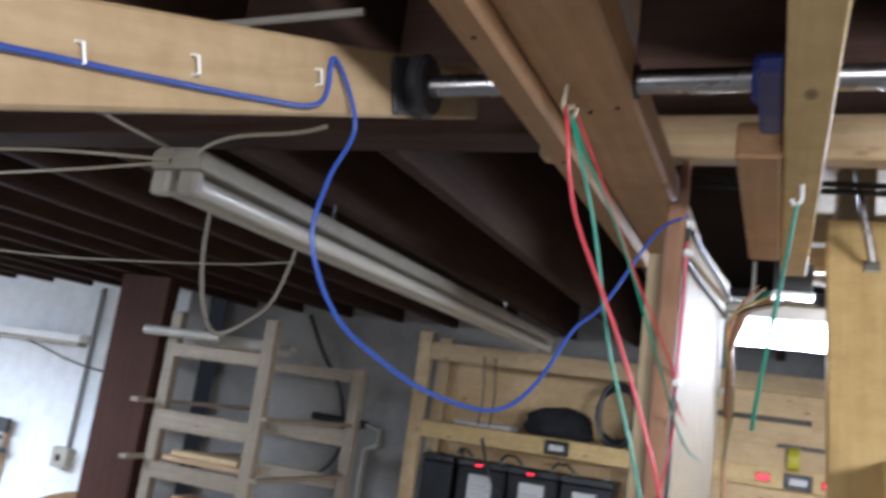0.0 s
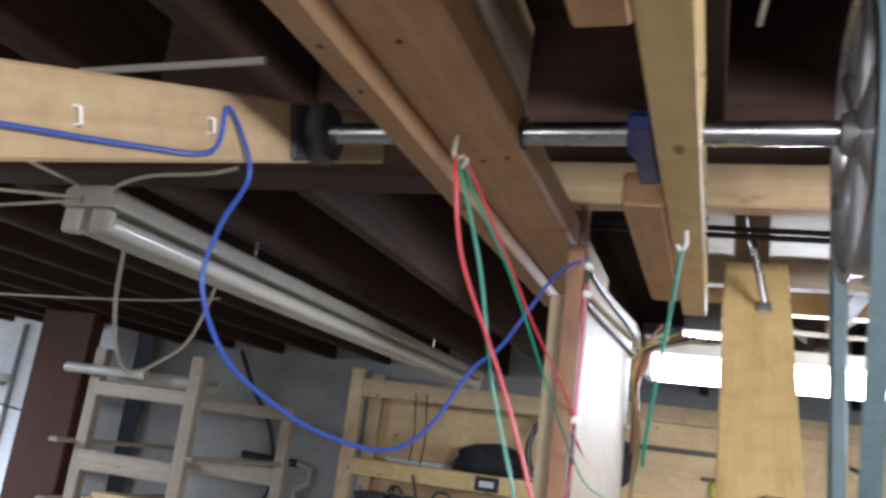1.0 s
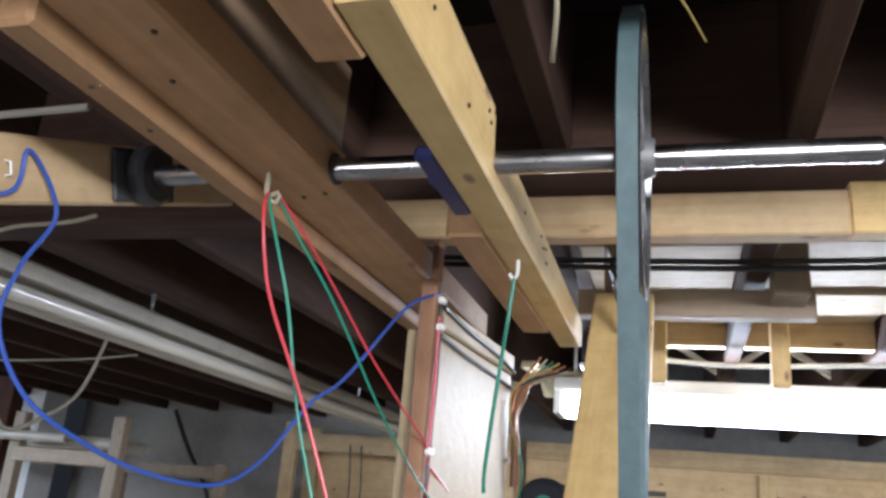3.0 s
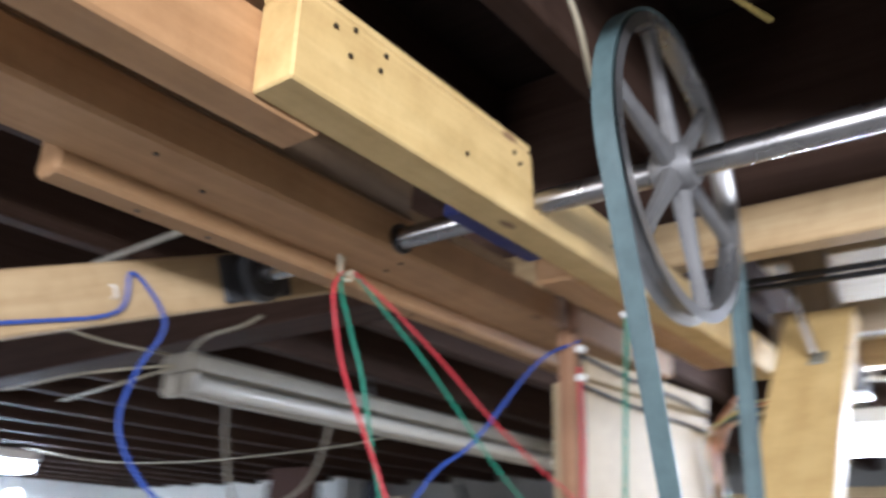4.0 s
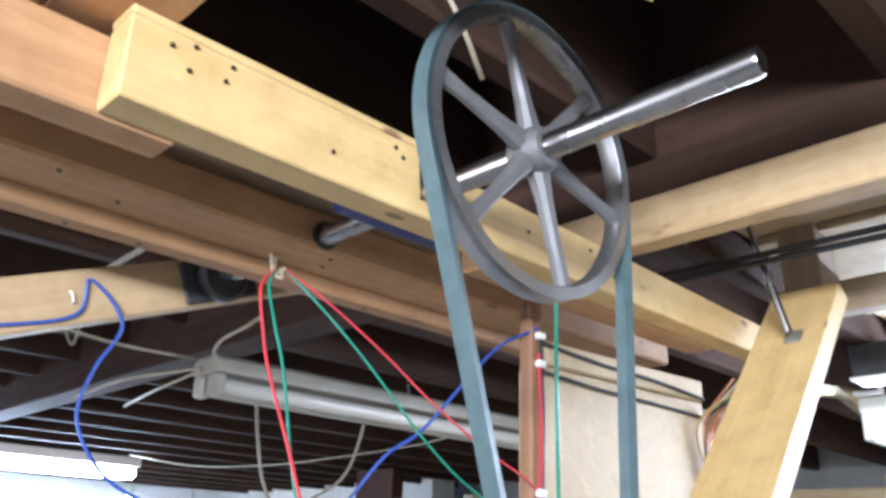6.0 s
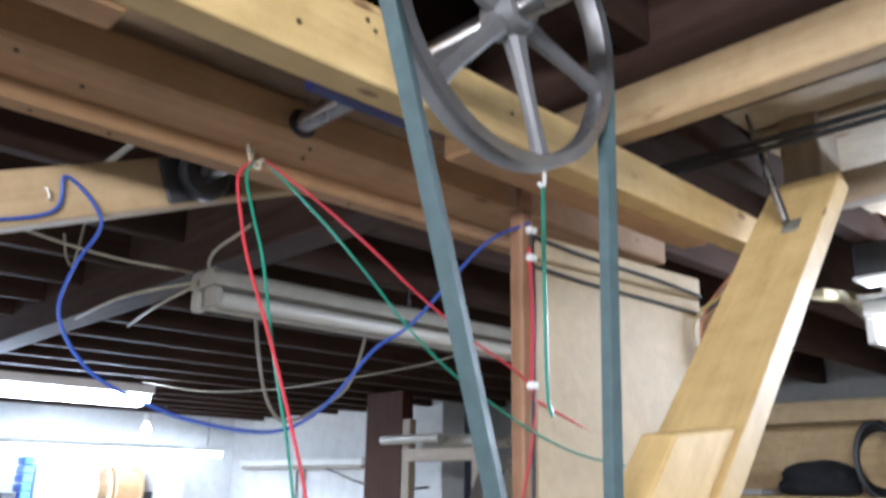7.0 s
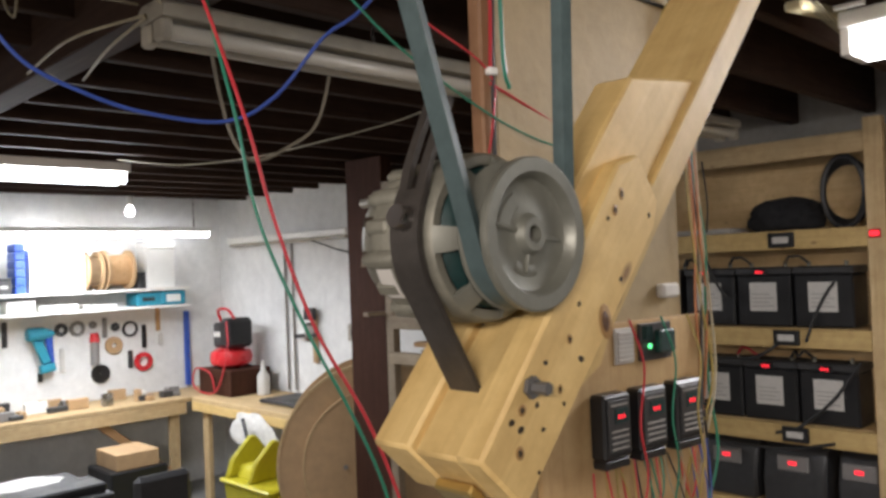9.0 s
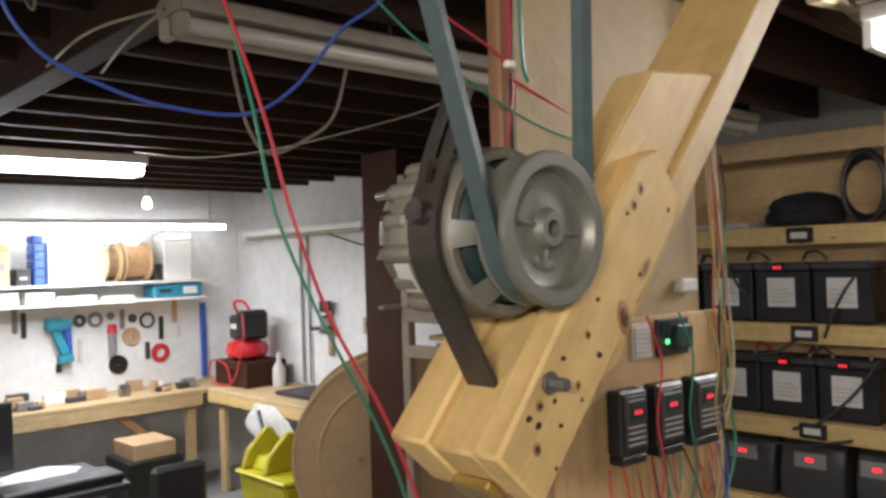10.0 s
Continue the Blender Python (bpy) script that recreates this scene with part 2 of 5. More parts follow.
def lathe(profile, m, steps=40, bm=None, a0=0.0, a1=2 * math.pi):
    """Turns (along, radius) pairs round the local X axis."""
    bm = bm or bmesh.new()
    full = abs(a1 - a0 - 2 * math.pi) < 1e-6
    rows = []
    for i in range(steps if full else steps + 1):
        a = a0 + (a1 - a0) * i / steps
        rows.append([bm.verts.new(m @ Vector((s, r * math.cos(a), r * math.sin(a)))) for s, r in profile])
    for i in range(steps):
        p, q = rows[i], rows[(i + 1) % len(rows)]
        for k in range(len(profile) - 1):
            bm.faces.new((p[k], p[k + 1], q[k + 1], q[k]))
    return bm


def rod(a, b, r, steps=14, bm=None, r2=None):
    a, b = Vector(a), Vector(b)
    m = Matrix.Translation(a) @ (b - a).to_track_quat("X", "Z").to_matrix().to_4x4()
    d, r2 = (b - a).length, r if r2 is None else r2
    return lathe([(0, 1e-4), (0, r), (d, r2), (d, 1e-4)], m, steps, bm)


def smooth_path(pts, per=8):
    """A Catmull-Rom line through the points."""
    pts = [Vector(p) for p in pts]
    ext = [2 * pts[0] - pts[1], *pts, 2 * pts[-1] - pts[-2]]
    out = []
    for i in range(1, len(ext) - 2):
        a, b, c, d = ext[i - 1:i + 3]
        for k in range(per):
            t = k / per
            out.append(0.5 * ((2 * b) + (c - a) * t + (2 * a - 5 * b + 4 * c - d) * t * t + (3 * b - a - 3 * c + d) * t ** 3))
    return out + [pts[-1]]


def wire(pts, r, per=8, steps=8, bm=None, soft=True):
    bm = bm or bmesh.new()
    line = smooth_path(pts, per) if soft else [Vector(p) for p in pts]
    rings, side = [], None
    for i, p in enumerate(line):
        d = (line[min(i + 1, len(line) - 1)] - line[max(i - 1, 0)]).normalized()
        side = d.orthogonal() if side is None else side - d * side.dot(d)
        side.normalize()
        up = d.cross(side)
        rings.append([bm.verts.new(p + r * (math.cos(a) * side + math.sin(a) * up)) for a in (2 * math.pi * k / steps for k in range(steps))])
    for p, q in zip(rings, rings[1:]):
        for k in range(steps):
            bm.faces.new((p[k], p[(k + 1) % steps], q[(k + 1) % steps], q[k]))
    bm.faces.new(rings[0]), bm.faces.new(rings[-1])
    return bm


def prism(outline, x0, x1, bm=None, m=Matrix.Identity(4), bevel=0.0):
    """An outline of (y, z) points carried from x0 to x1."""
    bm = bm or bmesh.new()
    a = [bm.verts.new(m @ Vector((x0, y, z))) for y, z in outline]
    b = [bm.verts.new(m @ Vector((x1, y, z))) for y, z in outline]
    faces = [bm.faces.new(a), bm.faces.new(b[::-1])]
    n = len(outline)
    for i in range(n):
        faces.append(bm.faces.new((a[i], b[i], b[(i + 1) % n], a[(i + 1) % n])))
    if bevel:
        bmesh.ops.bevel(bm, geom=list({e for f in faces for e in f.edges}), offset=bevel, segments=1, affect="EDGES")
    return bm


def screws(places, axis, parent, r=0.0035):
    """Dark countersunk screw heads."""
    for p in places:
        q = Vector(p) + Vector(axis) * 0.0015
        part("screw", rod(p, q, r, 10), screw_mat, parent)


# ---- structure ----
solid("floor", box(-7, 2.6, -2.6, 5.1, -0.1, 0.0, 0), floor_mat, "grey stained concrete basement floor", kind="structure")
solid("wall_north", box(-3.6, 2.6, 4.86, 5.06, 0, 2.9, 0), concrete, "bare grey stained concrete foundation wall", kind="structure")
solid("wall_workshop", box(-6.4, -3.6, 4.5, 4.7, 0, 2.9, 0), whitewall, "white painted masonry wall behind the workbench", kind="structure")
solid("wall_west", box(-6.45, -6.25, -2.6, 4.7, 0, 2.9, 0), whitewall, "white painted wall with tools hanging on it", kind="structure")
# East and south walls are unseen; their white is added to bounce fill light.
solid("wall_east", box(2.4, 2.6, -2.6, 5.06, 0, 2.9, 0), whitewall, "unseen wall closing the basement, made white to bounce fill light", kind="structure")
solid("wall_south", box(-6.45, 2.6, -2.8, -2.6, 0, 2.9, 0), whitewall, "unseen wall closing the basement, made white to bounce fill light", kind="structure")
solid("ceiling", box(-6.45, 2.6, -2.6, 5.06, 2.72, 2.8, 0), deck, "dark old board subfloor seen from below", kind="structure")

# joists run away from the first eye; a girder carries them
JOIST = 0.345
for i in range(-17, 7):
    x = 0.10 + JOIST * i
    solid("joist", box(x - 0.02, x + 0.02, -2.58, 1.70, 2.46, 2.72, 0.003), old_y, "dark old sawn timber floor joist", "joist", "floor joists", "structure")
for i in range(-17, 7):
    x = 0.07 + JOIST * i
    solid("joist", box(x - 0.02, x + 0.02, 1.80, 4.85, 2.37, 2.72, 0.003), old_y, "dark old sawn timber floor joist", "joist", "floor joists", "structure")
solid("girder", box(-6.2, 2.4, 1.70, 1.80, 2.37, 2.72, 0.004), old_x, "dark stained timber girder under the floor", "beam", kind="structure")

# ---- the timber frame under the joists ----
beam = thing("shaft_beam", (-0.47, 1.2, 2.2), "orange-brown pine beam built up from three boards, carrying the shaft", "beam")
part("flange", box(-0.540, -0.505, 0.93, 2.03, 2.228, 2.268, 0.004), orange_y, beam)
part("soffit_board", box(-0.5045, -0.420, 0.20, 2.03, 2.246, 2.292, 0.004), orange_y, beam)
part("upper_board", box(-0.470, -0.426, 0.20, 1.30, 2.2925, 2.40, 0.003), brown_y, beam, "darker brown board")
part("upper_board", box(-0.540, -0.500, 0.20, 1.68, 2.2925, 2.36, 0.003), brown_y, beam, "darker brown board")

header = thing("header_beam", (-0.24, 1.4, 2.2), "doubled pale pine beam with a squared fresh-cut end", "beam")
part("near_board", box(-0.326, -0.2835, 0.20, 1.02, 2.232, 2.306, 0.003), orange_y, header)
part("far_board", prism([(0.950, 2.234), (2.05, 2.234), (2.05, 2.262), (2.04, 2.284), (1.62, 2.292), (1.36, 2.296), (1.31, 2.288), (1.291, 2.272), (1.288, 2.250), (1.260, 2.250), (1.258, 2.308), (0.950, 2.308)], -0.283, -0.242, bevel=0.002), fresh_y, header, "fresh pale pine board with a slot for the shaft")
part("inner_board", box(-0.332, -0.2835, 1.41, 1.93, 2.233, 2.274, 0.004), orange_y, header)
part("cap_board", box(-0.2832, -0.243, 0.95, 1.257, 2.3085, 2.318, 0.002), fresh_y, header)
screws([(-0.2415, y, z) for y, z in ((0.985, 2.294), (1.005, 2.302), (1.002, 2.278), (1.035, 2.283), (1.04, 2.299), (1.15, 2.262), (1.225, 2.296), (1.235, 2.288), (1.43, 2.268), (1.55, 2.28), (1.57, 2.27), (1.60, 2.258), (1.59, 2.275))], (1, 0, 0), header, 0.0022)
screws([(-0.47, y, 2.2458) for y in (0.62, 0.70, 1.05, 1.31)] + [(-0.44, y, 2.2458) for y in (0.66, 0.98, 1.30)] + [(-0.522, y, 2.2278) for y in (1.02, 1.10, 1.42)], (0, 0, -1), beam, 0.0026)
screws([(-0.305, y, 2.2318) for y in (0.55, 0.74, 0.79)], (0, 0, -1), header, 0.003)

cross = thing("cross_plank", (0.1, 0.93, 2.29), "orange pine plank laid across the beam ends", "plank")
part("board", box(-0.34, 0.75, 0.90, 0.99, 2.3185, 2.352, 0.003), orange_x, cross)
part("edge_board", box(-0.34, 0.75, 0.872, 0.8995, 2.3185, 2.365, 0.003), fresh_x, cross)
screws([(-0.13, 0.95, 2.3183), (-0.02, 0.94, 2.3183), (-0.17, 0.968, 2.3183)], (0, 0, -1), cross, 0.003)

tie = thing("rear_beam", (0, 1.65, 2.3), "pale pine beam running parallel to the shaft", "beam")
part("board", box(-0.62, 0.15, 1.630, 1.668, 2.307, 2.370, 0.003), pine_x, tie)
part("board", box(0.152, 1.4, 1.640, 1.676, 2.312, 2.385, 0.003), fresh_x, tie)

# ---- shaft, wheel and belt ----
SY, SZ = 1.274, 2.262
X = Matrix.Translation((0, SY, SZ))
shaft = thing("drive_shaft", (-0.3, SY, SZ), "bright steel shaft running through the beams", "shaft")
part("bar", lathe([(-0.735, 1e-4), (-0.735, 0.0105), (-0.733, 0.012), (0.107, 0.012), (0.110, 0.0105), (0.110, 1e-4)], X, 28), steel, shaft)
part("bearing", lathe([(-0.312, 0.0122), (-0.312, 0.019), (-0.308, 0.023), (-0.288, 0.023), (-0.2845, 0.019), (-0.2845, 0.0122)], X, 28), bearing_blue, shaft, "dark blue bearing housing")
part("bearing_foot", box(-0.306, -0.2840, 1.200, 1.352, 2.236, 2.250, 0.003), bearing_blue, shaft, "dark blue bearing foot")
part("collar", lathe([(-0.4195, 0.0122), (-0.4195, 0.017), (-0.4165, 0.017), (-0.4165, 0.0122)], X, 24), dark_steel, shaft)

WX, WR = -0.105, 0.139
wheel = thing("spoked_wheel", (WX, SY, SZ), "grey cast six-spoked pulley wheel on the shaft", "pulley")
WM = Matrix.Translation((WX, SY, SZ))
part("rim", lathe([(-0.010, WR - 0.012), (-0.010, WR - 0.001), (-0.004, WR - 0.009), (0.004, WR - 0.009), (0.010, WR - 0.001), (0.010, WR - 0.012), (0.004, WR - 0.0145), (-0.004, WR - 0.0145), (-0.010, WR - 0.012)], WM, 72), rim_metal, wheel)
part("hub", lathe([(-0.018, 0.0122), (-0.018, 0.018), (-0.006, 0.023), (0.006, 0.023), (0.018, 0.018), (0.018, 0.0122)], WM, 28), cast, wheel)
for k in range(6):
    a = radians(18 + 60 * k)
    turn = WM @ Matrix.Rotation(a, 4, "X")
    spoke = bmesh.new()
    rows = []
    for r, w, d in ((0.016, 0.0115, 0.009), (0.045, 0.0078, 0.007), (0.095, 0.0064, 0.0055), (0.127, 0.0085, 0.0065)):
        rows.append([spoke.verts.new(turn @ Vector((d * sx, w * sy, r))) for sx, sy in ((-1, -0.55), (-1, 0.55), (-0.4, 1), (0.4, 1), (1, 0.55), (1, -0.55), (0.4, -1), (-0.4, -1))])
    for p, q in zip(rows, rows[1:]):
        for i in range(8):
            spoke.faces.new((p[i], p[(i + 1) % 8], q[(i + 1) % 8], q[i]))
    part("spoke", spoke, cast, wheel)

AY, AZ, AR, PR = 1.341, 1.774, 0.0535, 0.0592
d = math.hypot(AY - SY, AZ - SZ)
line = math.atan2(AZ - SZ, AY - SY)
open_angle = math.acos((WR - AR) / d)
loop = []
for k in range(49):
    a = line + open_angle + (2 * math.pi - 2 * open_angle) * k / 48
    loop.append((SY + WR * math.cos(a), SZ + WR * math.sin(a)))
for k in range(33):
    a = line - open_angle + 2 * open_angle * k / 32
    loop.append((AY + AR * math.cos(a), AZ + AR * math.sin(a)))
bm = bmesh.new()
rows = []
n = len(loop)
for i in range(n):
    p, q, o = Vector(loop[i]), Vector(loop[(i + 1) % n]), Vector(loop[i - 1])
    out = Vector(((q - o).y, -(q - o).x)).normalized()
    rows.append([bm.verts.new((WX + x, p.x + out.x * h, p.y + out.y * h)) for x, h in ((-0.0085, 0.003), (0.0085, 0.003), (0.0055, -0.006), (-0.0055, -0.006))])
for i in range(n):
    p, q = rows[i], rows[(i + 1) % n]
    for k in range(4):
        bm.faces.new((p[k], p[(k + 1) % 4], q[(k + 1) % 4], q[k]))
solid("drive_belt", bm, belt_mat, "grey-green rubber V-belt between wheel and alternator", "belt")

# ---- alternator on its inclined timber leg ----
LEG = Matrix.Translation((0, 1.3346, 1.574)) @ Matrix(((1, 0, 0, 0), (0, -0.7325, 0.6807, 0), (0, 0.6807, 0.7325, 0), (0, 0, 0, 1)))
# in the leg's own frame: x as in the world, y square to the leg (up and towards the eye), z along it
leg = thing("timber_leg", (0, 0, 0), "inclined pale pine leg with screwed blocks for the alternator", "brace")
leg.matrix_basis = LEG
WORLD[leg] = LEG.copy()
part("leg_board", box(-0.215, -0.110, -0.016, 0.019, 0.15, 1.015, 0.002), fresh_z, leg, local=True)
part("upper_block", prism([(0.0195, 0.20), (0.098, 0.20), (0.101, 0.383), (0.0195, 0.476)], -0.158, -0.116, bevel=0.003), fresh_z, leg, local=True)
part("cheek_block", prism([(0.0, -0.010), (0.066, -0.010), (0.080, 0.285), (0.062, 0.315), (0.012, 0.305), (0.0, 0.28)], -0.128, -0.100, bevel=0.003), fresh_z, leg, local=True)
part("middle_block", prism([(0.002, -0.008), (0.060, -0.008), (0.064, 0.165), (0.002, 0.165)], -0.1775, -0.1285, bevel=0.003), fresh_z, leg, local=True)
part("rear_cheek", prism([(0.0, -0.009), (0.066, -0.009), (0.072, 0.175), (0.0, 0.175)], -0.222, -0.178, bevel=0.003), fresh_z, leg, local=True)
part("wedge", prism([(-0.014, 0.135), (-0.0005, 0.10), (-0.0005, 0.20)], -0.128, -0.104, bevel=0.001), fresh_z, leg, local=True)
random.seed(17)
HOLES = ((0.060, 0.266), (0.016, 0.282), (0.014, 0.207), (0.039, 0.122), (0.052, 0.089), (0.017, 0.119), (0.024, 0.084), (0.013, 0.078),
         (0.056, 0.031), (0.034, 0.019), (0.006, 0.020), (0.044, 0.033), (0.052, 0.045), (0.047, 0.152), (0.061, 0.235), (0.058, 0.248), (0.040, 0.058), (0.022, 0.048))
for k, (y, z) in enumerate(HOLES):
    r = random.uniform(0.0014, 0.0027)
    hole = Matrix.Translation((-0.0999, y, z)) @ Matrix.Rotation(random.uniform(0, 3), 4, "X") @ Matrix.Diagonal((1, 1, random.uniform(1.0, 1.5), 1))
    if k % 3 == 0:
        part("stain", lathe([(0.0, 1e-4), (0.0, r * 1.9), (0.0003, r * 1.7), (0.0003, 1e-4)], hole, 12), stain_mat, leg, "rusty ring round a screw hole", local=True)
    part("screw", lathe([(0.0, 1e-4), (0.0, r), (0.0008, r * 0.85), (0.0006, 1e-4)], hole, 9), screw_mat, leg, local=True)
# This bright plate stands in for a yellow foam-like highlight.
part("yellow_highlight", box(-0.172, -0.132, 0.004, 0.030, -0.020, -0.0105, 0.002), highlight_yellow, leg, "yellow foam-like highlight under the block, added as a plate", local=True)
KM = Matrix.Translation((-0.0999, 0.009, 0.164)) @ Matrix.Rotation(radians(35), 4, "X") @ Matrix.Diagonal((1, 1.35, 0.8, 1))
part("knot_ring", lathe([(0, 1e-4), (0, 0.0115), (0.0003, 0.0108), (0.0003, 1e-4)], KM, 18), stain_mat, leg, "brown knot ring", local=True)
part("knot", lathe([(0, 1e-4), (0, 0.0072), (0.0006, 0.0062), (0.0005, 1e-4)], KM, 14), knot_mat, leg, "dark knot", local=True)
part("bolt", lathe([(0, 1e-4), (0, 0.009), (0.004, 0.009), (0.004, 0.005), (0.018, 0.005), (0.018, 1e-4)], Matrix.Translation((-0.0998, 0.055, 0.064)), 6), cast, leg, "zinc bolt and washer", local=True)
LI = LEG.inverted()
part("eye_bolt", rod(LI @ Vector((-0.152, 1.900, 2.234)), LI @ Vector((-0.176, 1.893, 2.345)), 0.0062, 14), steel, leg, "steel hanger sleeve", local=True)
part("hanger_rod", rod(LI @ Vector((-0.176, 1.893, 2.3452)), LI @ Vector((-0.188, 1.889, 2.405)), 0.0035, 10), steel, leg, "thin steel hanger rod", local=True)
part("hanger_plate", box(-0.164, -0.140, 0.0193, 0.0225, 0.862, 0.892, 0.002), alu, leg, "grey steel foot plate", local=True)

alt = thing("alternator", (-0.2, AY, AZ), "grey aluminium alternator with a broad pulley, strapped to the leg", "alternator")
AM = Matrix.Translation((0, AY, AZ))
pulley = part("pulley", lathe([(-0.117, 0.010), (-0.118, 0.05), (-0.118, PR - 0.002), (-0.116, PR - 0.001), (-0.1085, AR - 0.007), (-0.1015, AR - 0.007), (-0.0945, PR - 0.0005), (-0.0925, PR), (-0.0890, PR - 0.0005), (-0.0880, PR - 0.002), (-0.0885, PR - 0.0115), (-0.0905, PR - 0.0135), (-0.0975, PR - 0.0165), (-0.0990, PR - 0.020), (-0.0990, 0.021), (-0.0975, 0.0165), (-0.0930, 0.0140), (-0.0915, 0.0125), (-0.0915, 0.0070), (-0.104, 0.0062)], AM, 72), alu_light, alt)
for a, l in ((78, 0.039), (262, 0.037), (170, 0.030)):
    r = AM @ Matrix.Rotation(radians(a), 4, "X")
    part("pulley_rib", prism([(-0.0022, 0.015), (0.0022, 0.015), (0.0012, l), (-0.0012, l)], -0.0995, -0.0958, m=r, bevel=0.0008), alu_light, pulley)
part("pulley_pad", lathe([(-0.0995, 0.0215), (-0.0978, 0.0235), (-0.0974, 0.029), (-0.0978, 0.0345), (-0.0995, 0.0365)], AM, 14, a0=radians(118), a1=radians(172)), alu_light, pulley)
part("pulley_pad", lathe([(-0.0995, 0.0230), (-0.0983, 0.0245), (-0.0980, 0.028), (-0.0983, 0.0315), (-0.0995, 0.0330)], AM, 10, a0=radians(235), a1=radians(285)), alu_light, pulley)
part("shaft_end", lathe([(-0.118, 1e-4), (-0.118, 0.0061), (-0.0995, 0.0061), (-0.0995, 1e-4)], AM, 18), dark_steel, alt)
# front housing: a cone with windows, then a broad band
cap = part("front_housing", lathe([(-0.1185, 0.012), (-0.1195, 0.043), (-0.1215, 0.0465), (-0.1265, 0.0440), (-0.1265, 0.012)], AM, 48), alu_dark, alt)
part("housing_band", lathe([(-0.1365, 0.058), (-0.1360, 0.0650), (-0.1385, 0.0672), (-0.1480, 0.0685), (-0.1620, 0.0685), (-0.1625, 0.06), (-0.1625, 0.01)], AM, 56), alu, cap)
part("winding_core", lathe([(-0.1275, 0.02), (-0.1275, 0.041), (-0.1335, 0.053), (-0.1375, 0.056)], AM, 48), winding, alt, "dark green windings behind the openings")
for a in range(16, 376, 52)[:7]:
    bm = lathe([(-0.1213, 0.0455), (-0.1260, 0.0545), (-0.1362, 0.0655), (-0.1368, 0.059), (-0.1290, 0.0515), (-0.1262, 0.0430), (-0.1213, 0.0455)], AM @ Matrix.Rotation(radians(a), 4, "X"), 4, a0=0.0, a1=radians(19))
    bmesh.ops.remove_doubles(bm, verts=bm.verts, dist=1e-6)
    bmesh.ops.holes_fill(bm, edges=bm.edges)
    part("housing_rib", bm, alu_light, cap)
part("stator_ring", lathe([(-0.1628, 0.045), (-0.1628, 0.0655), (-0.1778, 0.0655), (-0.1778, 0.045)], AM, 48), dark_steel, alt)
part("rear_housing", lathe([(-0.1780, 0.045), (-0.1780, 0.0662), (-0.1800, 0.0672), (-0.2060, 0.0660), (-0.2085, 0.0635), (-0.2095, 0.0580), (-0.2240, 0.0565), (-0.2330, 0.0540), (-0.2365, 0.0500), (-0.2375, 0.0435), (-0.2480, 0.0420), (-0.2510, 0.0390), (-0.2520, 0.022), (-0.2520, 1e-4)], AM, 56), alu, alt)
for a in range(12, 372, 30):
    r = AM @ Matrix.Rotation(radians(a), 4, "X")
    part("cooling_slot", box(-0.2305, -0.2145, -0.0045, 0.0045, 0.0535, 0.0572, 0.0012, m=r), screw_mat, alt, "dark cooling slot")
for a in (35, 80, 125, 170, 215, 260, 305, 350):
    r = AM @ Matrix.Rotation(radians(a), 4, "X")
    part("rear_fin", box(-0.2125, -0.1860, -0.0060, 0.0060, 0.0600, 0.0695, 0.0025, m=r), alu, alt)
for a in (58, 103, 148, 193, 283):
    r = AM @ Matrix.Rotation(radians(a), 4, "X")
    part("through_bolt", lathe([(-0.2180, 1e-4), (-0.2180, 0.0050), (-0.2110, 0.0055), (-0.2105, 0.0080), (-0.1820, 0.0085), (-0.1790, 0.0070), (-0.1790, 1e-4)], r @ Matrix.Translation((0, 0, 0.0640)), 12), alu, alt)
part("rating_plate", lathe([(-0.2040, 0.0668), (-0.2040, 0.0678), (-0.1850, 0.0688), (-0.1850, 0.0678)], AM, 10, a0=radians(196), a1=radians(222)), label_mat, alt, "small worn rating plate")
# strap: forked above the bolt, round the body, then down into the block
arc = [(AY + 0.071 * math.cos(radians(a)), AZ + 0.071 * math.sin(radians(a))) for a in range(150, 222, 6)]
top = [(AY - 0.030, AZ + 0.108), (AY - 0.044, AZ + 0.080), (AY - 0.056, AZ + 0.054)]
for x0, x1, line in ((-0.171, -0.162, top + arc[:2]), (-0.151, -0.142, top + arc[:2]), (-0.172, -0.141, arc + [(1.328, 1.655), (1.348, 1.622)])):
    bm = bmesh.new()
    rows = []
    for i, p in enumerate(line):
        q, o = line[min(i + 1, len(line) - 1)], line[max(i - 1, 0)]
        nrm = Vector((q[1] - o[1], -(q[0] - o[0]))).normalized()
        rows.append([bm.verts.new((x, p[0] + nrm.x * h, p[1] + nrm.y * h)) for x, h in ((x0, 0), (x1, 0), (x1, 0.005), (x0, 0.005))])
    for p, q in zip(rows, rows[1:]):
        for k in range(4):
            bm.faces.new((p[k], p[(k + 1) % 4], q[(k + 1) % 4], q[k]))
    bm.faces.new(rows[0]), bm.faces.new(rows[-1])
    part("strap", bm, dark_steel, alt, "dark steel strap")
part("strap_bolt", rod((-0.1565, AY - 0.062, AZ + 0.012), (-0.1535, AY - 0.086, AZ + 0.017), 0.0105, 16, r2=0.0088), steel, alt, "round steel bolt head")

# ---- cream panel under the beams ----
panel = thing("column_panel", (-0.43, 1.87, 1.0), "cream painted plywood column casing with brown edge trim", "column")
PM = Matrix.Translation((-0.404, 1.64, 0)) @ Matrix.Rotation(radians(-4.8), 4, "Z")
part("face_board", box(-0.028, 0.0, 0.014, 0.405, 0.0, 2.176, 0.003, m=PM), panel_paint, panel)
part("edge_trim", box(-0.024, 0.0, -0.010, 0.0135, 0.0, 2.245, 0.003, m=PM), trim_z, panel, "brown timber edge")
